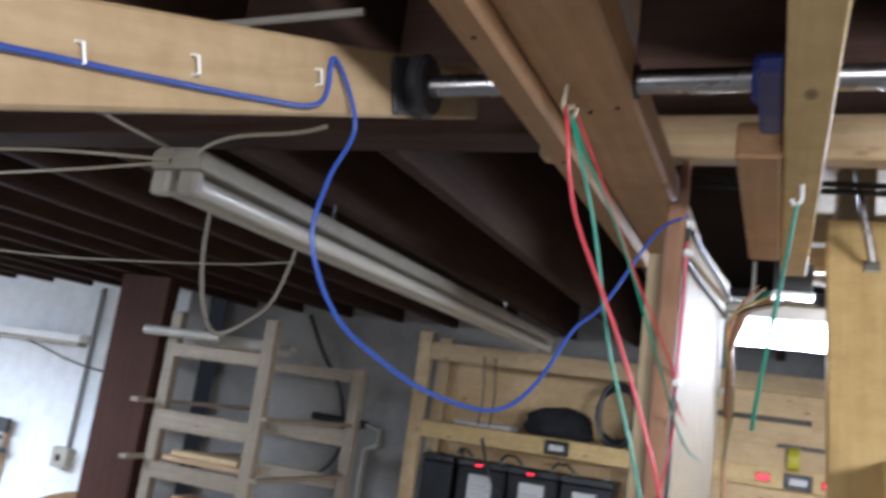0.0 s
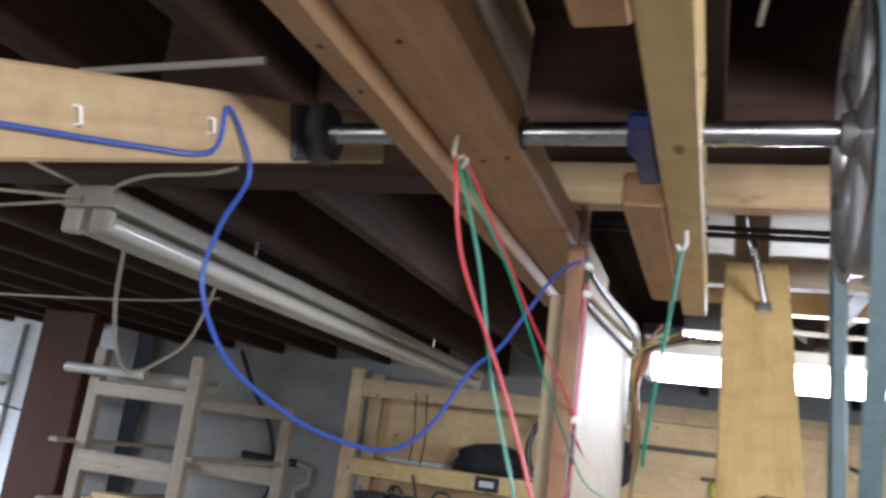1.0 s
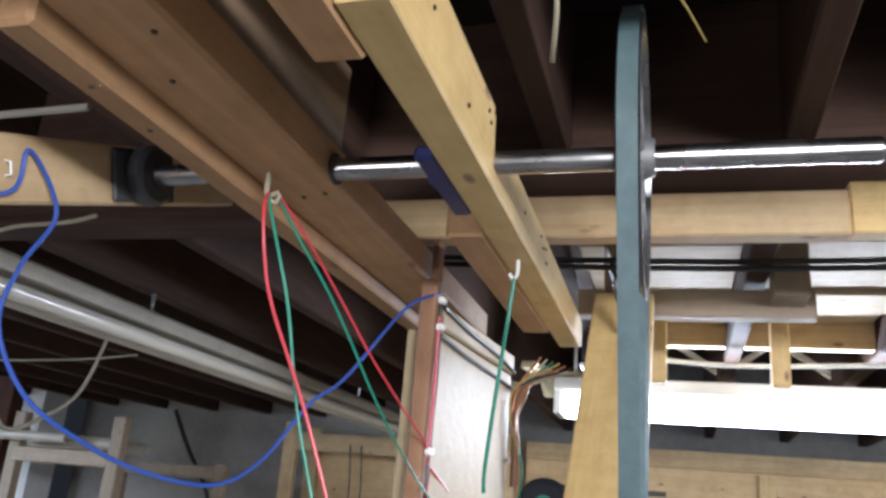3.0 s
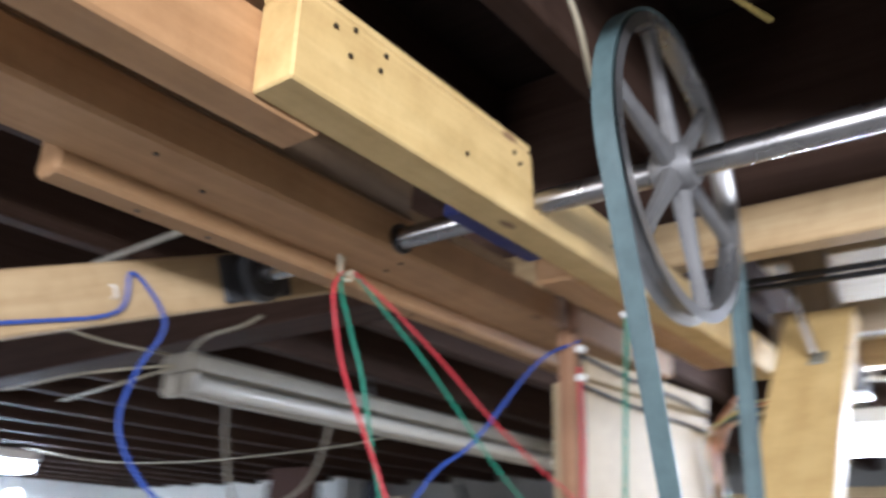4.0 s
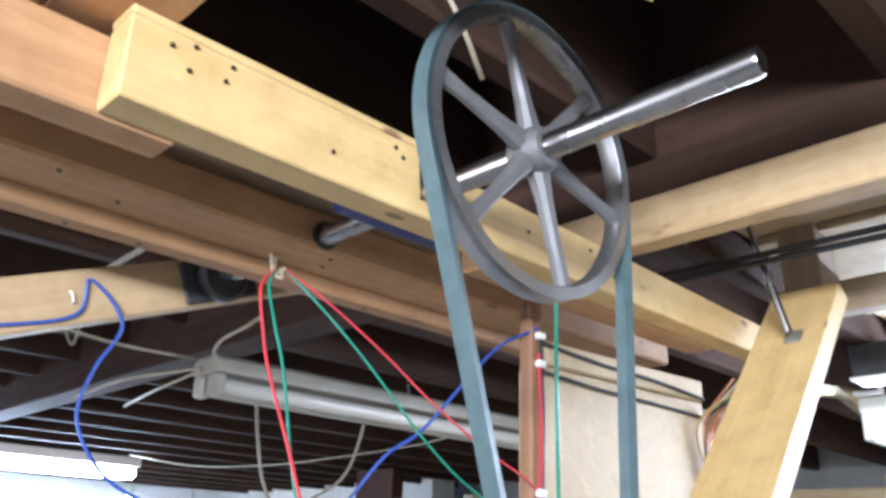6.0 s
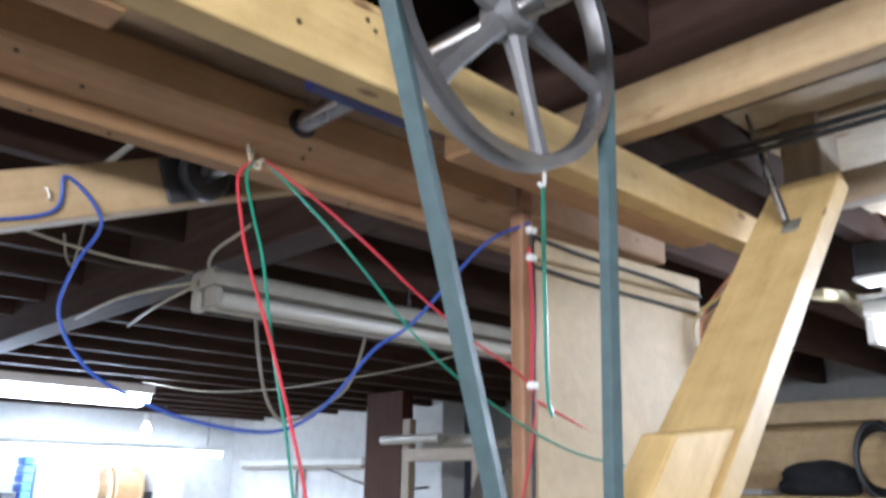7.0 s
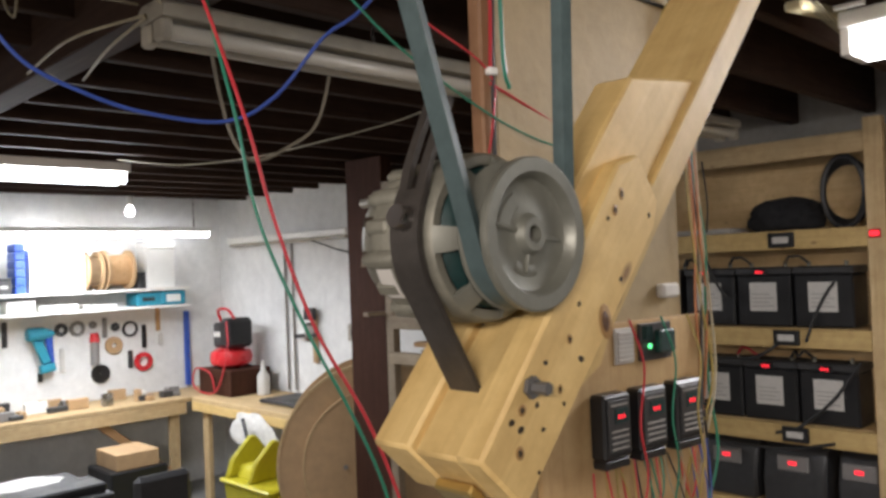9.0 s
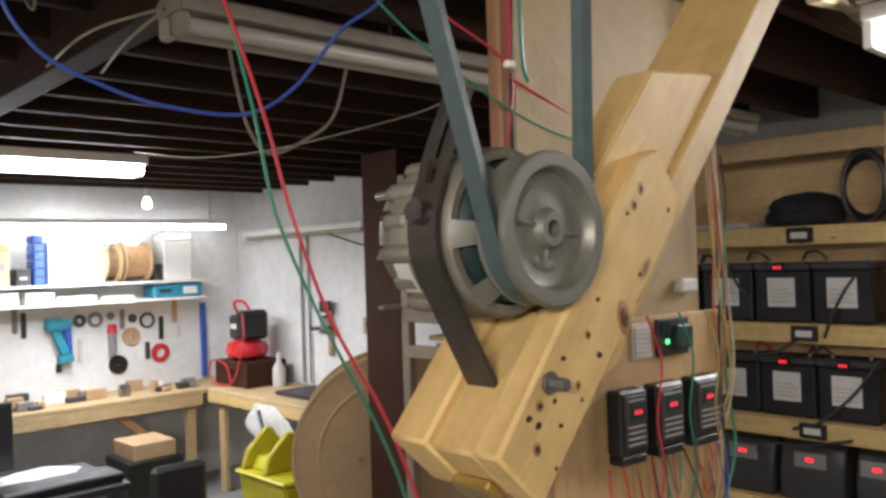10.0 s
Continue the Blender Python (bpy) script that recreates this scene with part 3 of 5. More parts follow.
part("trim_head", box(-0.0105, 0.0, -0.010, 0.0135, 2.2452, 2.305, 0.002, m=PM), trim_z, panel, "brown timber edge")
part("side_board", box(-0.050, -0.0285, 0.014, 0.405, 0.0, 2.176, 0.003, m=PM), panel_paint, panel)
part("head_board", box(-0.030, 0.006, 0.014, 0.400, 2.1765, 2.212, 0.003, m=PM), panel_paint, panel)
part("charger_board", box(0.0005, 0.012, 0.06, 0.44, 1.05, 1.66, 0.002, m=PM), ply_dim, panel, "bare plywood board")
for k, (y0, y1) in enumerate(((0.155, 0.215), (0.235, 0.30), (0.325, 0.395))):
    c = thing("charge_controller", PM @ Vector((0.03, (y0 + y1) / 2, 1.47)), "black charge controller with a red display on plywood", "controller", "controllers on the panel")
    part("case", box(0.0125, 0.040, y0, y1, 1.475, 1.565, 0.004, m=PM), black, c)
    face = part("face_plate", box(0.0403, 0.0425, y0 + 0.006, y1 - 0.006, 1.485, 1.558, 0.001, m=PM), charcoal, c)
    part("window", box(0.0428, 0.0436, y0 + 0.020, y1 - 0.012, 1.526, 1.546, 0.0, m=PM), winding, face, "dark display window")
    for d in range(3):
        part("display_digit", box(0.0438, 0.0446, y0 + 0.026 + 0.0058 * d, y0 + 0.0285 + 0.0058 * d, 1.532, 1.5375, 0.0, m=PM), red_led, face, "glowing red digit")
    for z in (1.490, 1.498, 1.506, 1.514, 1.550):
        part("print_bar", box(0.0428, 0.0436, y0 + 0.012, y1 - 0.012, z, z + 0.0022, 0.0, m=PM), faint_print, face)
    part("terminal_strip", box(0.0125, 0.038, y0 + 0.004, y1 - 0.004, 1.462, 1.4745, 0.002, m=PM), black, c)
b = thing("relay_board", PM @ Vector((0.02, 0.3, 1.6)), "small circuit board with a green lamp on the panel", "circuit board")
part("board", box(0.0125, 0.02, 0.27, 0.345, 1.60, 1.655, 0.001, m=PM), charcoal, b)
for k in range(4):
    part("fin", box(0.0203, 0.030, 0.272 + 0.004 * k, 0.274 + 0.004 * k, 1.632, 1.652, 0, m=PM), winding, b)
part("led", box(0.0203, 0.024, 0.285, 0.292, 1.618, 1.625, 0.001, m=PM), green_led, b, "glowing green lamp")
part("heat_sink", box(0.0203, 0.034, 0.30, 0.338, 1.61, 1.645, 0.003, m=PM), winding, b)
b = thing("wall_box", PM @ Vector((0.02, 0.33, 1.68)), "white plastic junction box on the panel", "junction box")
part("case", box(0.0005, 0.018, 0.335, 0.378, 1.690, 1.712, 0.004, m=PM), label_mat, b)
v = thing("vent_grille", PM @ Vector((0.02, 0.225, 1.6)), "small louvred white vent plate on the panel", "vent")
part("plate", box(0.0125, 0.016, 0.215, 0.258, 1.60, 1.652, 0.001, m=PM), label_mat, v)
for k in range(7):
    part("louvre", box(0.0162, 0.0195, 0.219, 0.254, 1.604 + 0.0065 * k, 1.6075 + 0.0065 * k, 0.0005, m=PM), label_mat, v)
random.seed(21)
for k, mat in enumerate((red_wire, red_wire, yellow_wire, yellow_wire, green_wire, red_wire, black_wire, copper, yellow_wire, blue_wire)):
    y = 0.14 + 0.028 * k
    p = [PM @ Vector(v) for v in ((0.03, y, 1.462), (0.045, y + random.uniform(-0.02, 0.02), 1.38), (0.035, y + random.uniform(-0.03, 0.03), 1.30), (0.02, y + random.uniform(-0.05, 0.05), 1.18))]
    solid("wire", wire(p, 0.0014), mat, "thin wire hanging below the controllers", "wire", "controller wires")
for k, mat in enumerate((yellow_wire, red_wire, black_wire, green_wire, cream_wire, red_wire, blue_wire)):
    y, w, dip = 0.17 + 0.034 * k, random.uniform(0.015, 0.04), random.uniform(0.06, 0.14)
    p = [PM @ Vector(v) for v in ((0.025, y, 1.464), (0.032, y + 0.004, 1.464 - dip * 0.6), (0.036, y + w * 0.5, 1.464 - dip), (0.034, y + w, 1.464 - dip * 0.6), (0.026, y + w + 0.004, 1.464))]
    solid("wire", wire(p, 0.0014), mat, "thin wire looped below the controllers", "wire", "controller wires")
for k, mat in enumerate((yellow_wire, red_wire, green_wire)):
    y = (0.365, 0.225, 0.30)[k]
    p = [PM @ Vector(v) for v in ((0.035, y, 1.665), (0.05, y + 0.01, 1.60), (0.055, y - 0.01, 1.52), (0.045, y + 0.015, 1.44), (0.05, y - 0.02, 1.36))]
    solid("wire", wire(p, 0.0016), mat, "thin wire looped over the controllers", "wire", "controller wires")

# ---- swinging arm on the shaft ----
ARM = Matrix.Translation((-0.682, SY, SZ)) @ Matrix.Rotation(radians(-69), 4, "X")
arm = thing("swing_arm", (0, 0, 0), "pale pine lever arm raised on the shaft end, blue wire attached", "lever")
arm.matrix_basis = ARM
WORLD[arm] = ARM.copy()
part("arm_board", box(-0.020, 0.022, -0.033, 0.033, -0.60, 0.20, 0.003), pine_z, arm, local=True)
part("hub_block", lathe([(0.0225, 0.0125), (0.0225, 0.032), (0.028, 0.035), (0.040, 0.035), (0.045, 0.030), (0.045, 0.0125)], Matrix.Identity(4), 32), charcoal, arm, "dark hub flange", local=True)
part("can", lathe([(-0.095, 1e-4), (-0.095, 0.030), (-0.091, 0.033), (-0.085, 0.0325), (-0.034, 0.0325), (-0.028, 0.033), (-0.0205, 0.030), (-0.0205, 1e-4)], Matrix.Translation((0, 0.0, -0.33)), 32), alu, arm, "shiny metal can used as a weight", local=True)
part("tape_band", box(-0.0225, 0.0245, -0.0355, 0.0355, -0.555, -0.515, 0.003), blue_tape, arm, "blue tape wrap", local=True)
part("hub_plate", box(0.0222, 0.0265, -0.030, 0.030, -0.055, 0.055, 0.003), charcoal, arm, "dark hub plate", local=True)
for z in (-0.20, -0.36, -0.46):
    part("staple", wire([(0.022, -0.007, z), (0.0285, -0.006, z), (0.0285, 0.006, z), (0.022, 0.007, z)], 0.0011, soft=False), white, arm, "white cable clip", local=True)

# ---- unlit tube fixture on the ceiling ----
fx = thing("tube_fixture", (-1.25, 2.8, 2.2), "old cream two-tube ceiling fixture, switched off", "light fixture")
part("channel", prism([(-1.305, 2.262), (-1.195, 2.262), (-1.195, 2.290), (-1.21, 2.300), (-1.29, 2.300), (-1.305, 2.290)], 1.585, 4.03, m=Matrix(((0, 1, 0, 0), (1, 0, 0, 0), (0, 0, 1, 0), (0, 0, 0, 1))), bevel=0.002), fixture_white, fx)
for x in (-1.280, -1.222):
    part("tube", rod((x, 1.61, 2.238), (x, 4.0, 2.238), 0.017, 20), glass_tube, fx, "unlit white glass tube")
    for y in (1.585, 4.0):
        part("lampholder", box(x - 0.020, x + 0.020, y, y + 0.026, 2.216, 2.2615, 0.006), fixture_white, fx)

for y in (2.2, 3.6):
    part("hanger", rod((-1.298, y, 2.29), (-1.298, y, 2.375), 0.005, 8), steel, fx)

# ---- lit tube lamp near the battery shelves ----
lamp = thing("tube_lamp", (0.22, 3.0, 2.2), "lit white fluorescent tube lamp hung from the joists", "light fixture")
part("channel", box(-0.42, 0.86, 2.92, 3.08, 2.285, 2.325, 0.004), white, lamp)
for y in (2.955, 3.045):
    part("tube", rod((-0.395, y, 2.245), (0.835, y, 2.245), 0.024, 18), tube_glow, lamp, "lit tube")
for x in (-0.42, 0.836):
    part("lampholder", box(x, x + 0.024, 2.93, 3.07, 2.22, 2.2845, 0.003), white, lamp)

shop = thing("shop_lamp", (-4.05, 2.1, 2.3), "lit white tube lamp under the joists", "light fixture")
part("channel", box(-4.14, -3.96, 1.45, 2.72, 2.315, 2.365, 0.004), white, shop)
for x in (-4.10, -4.00):
    part("tube", rod((x, 1.48, 2.285), (x, 2.70, 2.285), 0.028, 18), tube_glow, shop, "lit tube")

bench_lamp = thing("bench_lamp", (-5.95, 3.0, 2.07), "lit tube lamp over the workbench", "light fixture")
part("channel", box(-5.99, -5.91, 1.6, 4.25, 2.105, 2.14, 0.004), white, bench_lamp)
part("tube", rod((-5.95, 1.62, 2.085), (-5.95, 4.23, 2.085), 0.019, 18), tube_glow, bench_lamp, "lit tube")

for y in (1.7, 4.1):
    part("hanger", rod((-5.95, y, 2.14), (-5.95, y, 2.37), 0.006, 8), steel, bench_lamp)
for y in (1.6, 2.6):
    part("hanger", rod((-4.05, y, 2.365), (-4.05, y, 2.38), 0.006, 8), steel, shop)
for x in (-0.3, 0.75):
    part("hanger", rod((x, 3.0, 2.325), (x, 3.0, 2.375), 0.006, 8), steel, lamp)
for x0, x1, z1 in ((-0.245, -0.13, 2.50), (-0.42, -0.352, 2.44)):
    part("bracket", box(x1 - 0.008, x1, 2.895, 2.915, 2.3255, z1, 0.001), white, lamp, "white metal bracket")
    part("bracket", box(x0, x1 - 0.0085, 2.895, 2.915, z1 - 0.010, z1, 0.001) if z1 > 2.45 else box(x0, x1 - 0.0085, 2.895, 2.915, 2.3255, 2.336, 0.001), white, lamp, "white metal bracket")
part("bracket", box(-0.245, -0.237, 2.895, 2.915, 2.40, 2.4895, 0.001), white, lamp, "white metal bracket")
bulb = thing("bulb", (-5.5, 3.4, 2.2), "lit bare bulb in a ceiling socket", "light bulb")
part("globe", lathe([(0, 0.012), (0.02, 0.022), (0.05, 0.034), (0.075, 0.028), (0.088, 1e-4)], Matrix.Translation((-5.4, 3.33, 2.27)) @ Matrix.Rotation(radians(90), 4, "Y"), 24), bulb_glow, bulb, "glowing glass globe")
part("socket", rod((-5.4, 3.33, 2.268), (-5.4, 3.33, 2.33), 0.022, 18), white, bulb)

# ---- battery shelves along the north wall ----
unit = thing("battery_rack", (-1.45, 4.6, 0), "pale pine shelf rack with plywood back, full of batteries", "shelf rack")
part("back_panel", box(-2.03, -0.80, 4.80, 4.815, 0.1, 2.24, 0.0), ply, unit)
for x in (-2.035, -0.885):
    part("post", box(x, x + 0.075, 4.47, 4.51, 0, 2.30, 0.003), pine_z, unit)
    part("post", box(x, x + 0.075, 4.75, 4.79, 0, 2.30, 0.003), pine_z, unit)
part("top_rail", box(-1.959, -0.886, 4.472, 4.508, 2.16, 2.25, 0.003), pine_x, unit)
for z in (1.85, 1.415, 0.99, 0.62):
    part("shelf_rail", box(-1.959, -0.886, 4.472, 4.508, z - 0.085, z - 0.002, 0.003), fresh_x, unit)
    part("shelf_board", box(-1.959, -0.886, 4.509, 4.749, z - 0.022, z, 0.002), ply, unit)
side = thing("plywood_wall_panel", (-0.2, 4.6, 0), "plywood wall panel with a front rail, scuffed and drilled", "panel")
part("sheet", box(-0.79, 1.6, 4.62, 4.635, 0.1, 2.28, 0.0), ply, side)
part("rail", box(-0.79, 0.6, 4.58, 4.6195, 1.775, 1.86, 0.003), fresh_x, side)
part("rail", box(-0.79, 1.6, 4.585, 4.6195, 2.20, 2.28, 0.003), pine_x, side)
part("post", box(0.27, 0.345, 4.57, 4.6195, 1.87, 2.19, 0.003), fresh_z, side)
part("slot", box(-0.62, -0.13, 4.612, 4.6195, 2.065, 2.09, 0.0), screw_mat, side, "dark slot")
part("slot", box(-0.27, -0.02, 4.612, 4.6195, 1.955, 1.975, 0.0), screw_mat, side, "dark slot")


def battery(x, z, w, seen):
    b = thing("battery", (x, 4.6, z), "black lead battery with a pale label and red voltmeter", "battery", "batteries on the rack")
    part("case", box(x - w / 2, x + w / 2, 4.515, 4.69, z, z + 0.235, 0.008), black, b)
    part("lid", box(x - w / 2 - 0.004, x + w / 2 + 0.004, 4.511, 4.694, z + 0.2355, z + 0.268, 0.006), charcoal, b)
    if seen != "plain":
        plate = part("label_plate", box(x - 0.062, x + 0.062, 4.511, 4.5148, z + 0.07, z + 0.20, 0.0), label_mat, b, "pale printed label")
        for k in range(4):
            part("print_bar", box(x - 0.05, x + 0.05 - 0.02 * (k % 2), 4.5092, 4.5108, z + 0.09 + 0.018 * k, z + 0.096 + 0.018 * k, 0.0), faint_print, plate)
    for s in (-1, 1):
        part("terminal", rod((x + s * 0.08, 4.58, z + 0.2685), (x + s * 0.08, 4.58, z + 0.29), 0.009, 10), alu, b)
    if seen == "led":
        gauge = part("voltmeter", box(x - 0.032, x + 0.022, 4.495, 4.5105, z + 0.232, z + 0.262, 0.002), black, b)
        for d in range(3):
            part("display_digit", box(x - 0.023 + 0.0130 * d, x - 0.0160 + 0.0130 * d, 4.4925, 4.4948, z + 0.241, z + 0.254, 0.0), red_led, gauge, "glowing red digit")
    return b


for x, s in ((-1.62, "led"), (-1.355, "led"), (-1.09, "bare")):
    battery(x, 1.418, 0.25, s)
for x, s in ((-1.60, "bare"), (-1.345, "led"), (-1.085, "led")):
    battery(x, 0.993, 0.25, s)
for x, s in ((-1.86, "plain"),):
    battery(x, 1.418, 0.16, s)

for x, w in ((-1.56, 0.30), (-1.25, 0.30), (-0.97, 0.20)):
    c = thing("battery_charger", (x, 4.6, 0.623), "dark rounded battery charger with a red display", "charger", "chargers on the rack")
    part("case", prism([(4.50, 0.623), (4.72, 0.623), (4.72, 0.86), (4.60, 0.90), (4.53, 0.87), (4.495, 0.74)], x - w / 2 + 0.01, x + w / 2 - 0.01, bevel=0.012), charcoal, c)
    fascia = part("fascia", box(x - 0.07, x + 0.07, 4.497, 4.511, 0.775, 0.845, 0.004), grey_card, c, "grey display plate")
    part("display", box(x - 0.018, x + 0.018, 4.4935, 4.4968, 0.805, 0.821, 0.0), red_led, fascia, "glowing red digits")

for x, z in ((-1.24, 1.807), (-1.235, 1.375), (-1.215, 0.95), (-0.175, 1.815)):
    m = thing("meter", (x, 4.46, z - 0.03), "small black panel meter with a pale screen", "meter", "meters on the shelf rails")
    front = 4.4715 if x < -0.5 else 4.5795
    part("case", box(x - 0.058, x + 0.058, front - 0.018, front, z - 0.034, z + 0.034, 0.004), black, m)
    part("screen", box(x - 0.036, x + 0.036, front - 0.0205, front - 0.0182, z - 0.014, z + 0.014, 0.0), label_mat, m, "pale screen")
for x in (-0.32, -0.05):
    m = thing("voltmeter", (x, 4.57, 1.80), "small voltmeter with red digits on the rail", "meter", "meters on the shelf rails")
    part("case", box(x - 0.03, x + 0.03, 4.565, 4.5795, 1.80, 1.835, 0.002), red_mat, m)
    part("display", box(x - 0.022, x + 0.022, 4.5625, 4.5648, 1.808, 1.827, 0.0), red_led, m, "glowing red digits")
m = thing("voltmeter", (-0.85, 4.46, 1.90), "small voltmeter with red digits on the post", "meter", "meters on the shelf rails")
part("case", box(-0.875, -0.83, 4.457, 4.4695, 1.80, 1.835, 0.002), red_mat, m)
part("display", box(-0.87, -0.835, 4.4545, 4.4568, 1.808, 1.827, 0.0), red_led, m, "glowing red digits")


def lump(x0, x1, y0, y1, z0, z1, seed, cuts=6):
    """A soft, creased bag or cloth shape."""
    bm = bmesh.new()
    bmesh.ops.create_icosphere(bm, subdivisions=4, radius=1)
    for v in bm.verts:
        n = noise.noise(v.co * 1.6 + Vector((seed, 0, 0))) * 0.28 + noise.noise(v.co * 4.5 + Vector((0, seed, 0))) * 0.10
        c = v.co * (1 + n)
        c.z = max(c.z, -0.72)
        v.co = Vector(((x0 + x1) / 2 + c.x * (x1 - x0) / 2, (y0 + y1) / 2 + c.y * (y1 - y0) / 2, z0 + (c.z + 0.72) / 1.72 * (z1 - z0)))
    return bm


solid("bag", lump(-1.48, -1.10, 4.52, 4.74, 1.851, 2.0, 3.0), black_soft, "black cloth bag slumped on the top shelf", "bag")
solid("tray", box(-1.80, -1.50, 4.52, 4.74, 1.851, 1.875, 0.004), label_mat, "pale flat tray on the top shelf", "tray")
hose = bmesh.new()
for k in range(4):
    wire([(-0.975 + (0.085 + 0.006 * k) * math.cos(a), 4.49 + 0.016 * k, 2.0 + (0.15 - 0.008 * k) * math.sin(a)) for a in (2 * math.pi * i / 20 for i in range(21))], 0.013, 2, 8, hose)
solid("cable_coil", hose, black, "coil of black rubber cable hanging on the rack post", "cable")
solid("tape_roll", lathe([(0, 0.030), (0, 0.05), (0.045, 0.05), (0.045, 0.030), (0, 0.030)], Matrix.Translation((-0.22, 4.60, 1.912)) , 28), yellow_mat, "yellow roll of tape standing on the rail", "tape")

# ---- rack of shelves beside the stained post ----
rack = thing("ladder_rack", (-2.7, 3.8, 0), "rough weathered wooden rack holding pipes and offcuts", "rack")
RA, RB = Vector((-2.86, 3.55, 0)), Vector((-2.28, 3.46, 0))
for p, top in ((RA, 2.19), (RB, 2.185), (RA + Vector((0, 0.75, 0)), 2.0), (RB + Vector((0.05, 0.75, 0)), 2.05)):
    part("upright", box(p.x - 0.03, p.x + 0.03, p.y, p.y + 0.045, 0, top, 0.004), grey_z, rack)
for z, h in ((2.01, 0.06), (1.70, 0.085), (1.48, 0.07), (1.30, 0.06), (0.9, 0.08)):
    part("rung", box(RA.x + 0.031, RB.x - 0.031, 3.515, 3.55, z - h / 2, z + h / 2, 0.004), grey_x, rack)
    part("rung", box(RA.x + 0.031, RB.x + 0.02, 4.26, 4.295, z - h / 2, z + h / 2, 0.004), grey_x, rack)
for z in (1.78, 1.53):
    part("side_arm", box(RA.x - 0.075, RA.x - 0.031, 3.44, 4.3, z - 0.02, z, 0.003), grey_x, rack)
    part("side_arm", box(RB.x + 0.031, RB.x + 0.06, 3.46, 4.3, z - 0.02, z, 0.003), grey_x, rack)
for i, (z, l) in enumerate(((1.545, 0.46), (1.57, 0.36), (1.375, 0.42), (1.335, 0.47))):
    solid("offcut", box(-2.80 + 0.03 * i, -2.80 + 0.03 * i + l, 3.56 + 0.02 * i, 3.68 + 0.02 * i, z - 0.024, z, 0.003), (tan, pine_x, orange_x, grey_x)[i], "rough timber offcut lying on the rack", "offcut", "offcuts on the rack")
pipe = thing("pipe_bundle", (-2.6, 3.6, 2.05), "grey pipes lying across the rack top", "pipes")
for k, (y, z, r, x0, x1) in enumerate(((3.50, 2.085, 0.022, -2.98, -2.55), (3.60, 2.075, 0.030, -2.75, -2.36), (3.70, 2.07, 0.026, -2.95, -2.30))):
    part("pipe", lathe([(x0, r * 0.8), (x0, r), (x1, r), (x1, r * 0.8), (x0, r * 0.8)], Matrix.Translation((0, y, z)), 18), fixture_white, pipe)
solid("stained_post", box(-3.40, -3.09, 3.72, 3.80, 0, 2.365, 0.004), old_red, "dark red-brown stained timber upright board", "post")

# conduit and clutter on the concrete wall
con = thing("conduit", (-2.5, 4.8, 1.6), "white plastic conduit with elbows on the concrete wall", "conduit")
part("run", wire([(-2.44, 4.83, 1.2), (-2.44, 4.83, 1.60), (-2.44, 4.83, 1.62), (-2.36, 4.83, 1.66), (-2.36, 4.83, 1.74), (-2.45, 4.83, 1.76)], 0.016, soft=False, steps=12), fixture_white, con)
solid("black_pipe", rod((-2.45, 4.82, 1.76), (-2.80, 4.82, 1.77), 0.022, 14), black, "short black pipe on the concrete wall", "pipe")
solid("black_cable", wire([(-2.95, 4.84, 2.36), (-2.80, 4.80, 2.15), (-2.64, 4.82, 1.9), (-2.60, 4.82, 1.6), (-2.75, 4.83, 1.4)], 0.012), black_wire, "black cable hanging on the concrete wall", "cable")

# ---- workshop corner ----
bench = thing("workbench", (-5.9, 3.2, 0), "long pine workbench along the white wall, cluttered top", "workbench")
part("top", box(-6.24, -5.69, 0.2, 4.48, 0.765, 0.80, 0.004), pine_y, bench)
part("apron", box(-5.73, -5.6905, 0.2, 3.86, 0.675, 0.7645, 0.004), pine_y, bench)
for y in (0.3, 3.74):
    part("leg", box(-5.77, -5.731, y, y + 0.08, 0, 0.764, 0.003), pine_z, bench)
part("brace", box(-5.765, -5.735, -0.40, 0.40, -0.03, 0.03, 0.003, m=Matrix.Translation((0, 3.45, 0.48)) @ Matrix.Rotation(radians(-40), 4, "X")), orange_y, bench)
sink = thing("side_bench", (-5.0, 4.2, 0), "narrow pine bench beneath the white wall", "workbench")
part("top", box(-5.689, -4.25, 3.90, 4.49, 0.765, 0.80, 0.004), pine_x, sink)
part("apron", box(-5.689, -4.25, 3.90, 3.94, 0.695, 0.7645, 0.004), fresh_x, sink)
for x in (-5.60, -4.34):
    part("leg", box(x, x + 0.08, 3.945, 3.985, 0, 0.764, 0.003), pine_z, sink)
solid("black_tray", box(-4.95, -4.45, 4.05, 4.40, 0.801, 0.83, 0.01), black, "shallow black tray on the side bench", "tray")

for z, n in ((1.66, 0), (1.52, 1)):
    s = thing("wall_shelf", (-6.1, 3.0, z), "white wall shelf loaded with boxes", "shelf")
    part("board", box(-6.248, -5.95, 0.6, 4.05, z - 0.02, z, 0.002), white, s)
random.seed(4)
def shelf_box(y0, y1, z, h, mat, label):
    """A lidded box or pack on a wall shelf."""
    b = thing("storage_box", (-6.1, (y0 + y1) / 2, z), label, "box", "boxes on the wall shelves")
    part("body", box(-6.2, -6.0, y0, y1, z, z + h * 0.84, 0.006), mat, b)
    part("lid", box(-6.203, -5.997, y0 - 0.003, y1 + 0.003, z + h * 0.842, z + h, 0.006), mat, b)
    if 0.1 < y1 - y0 < 0.2:
        part("label_plate", box(-5.9998, -5.998, y0 + 0.25 * (y1 - y0), y1 - 0.25 * (y1 - y0), z + h * 0.35, z + h * 0.55, 0.0), faint_print, b, "printed label")
    return b


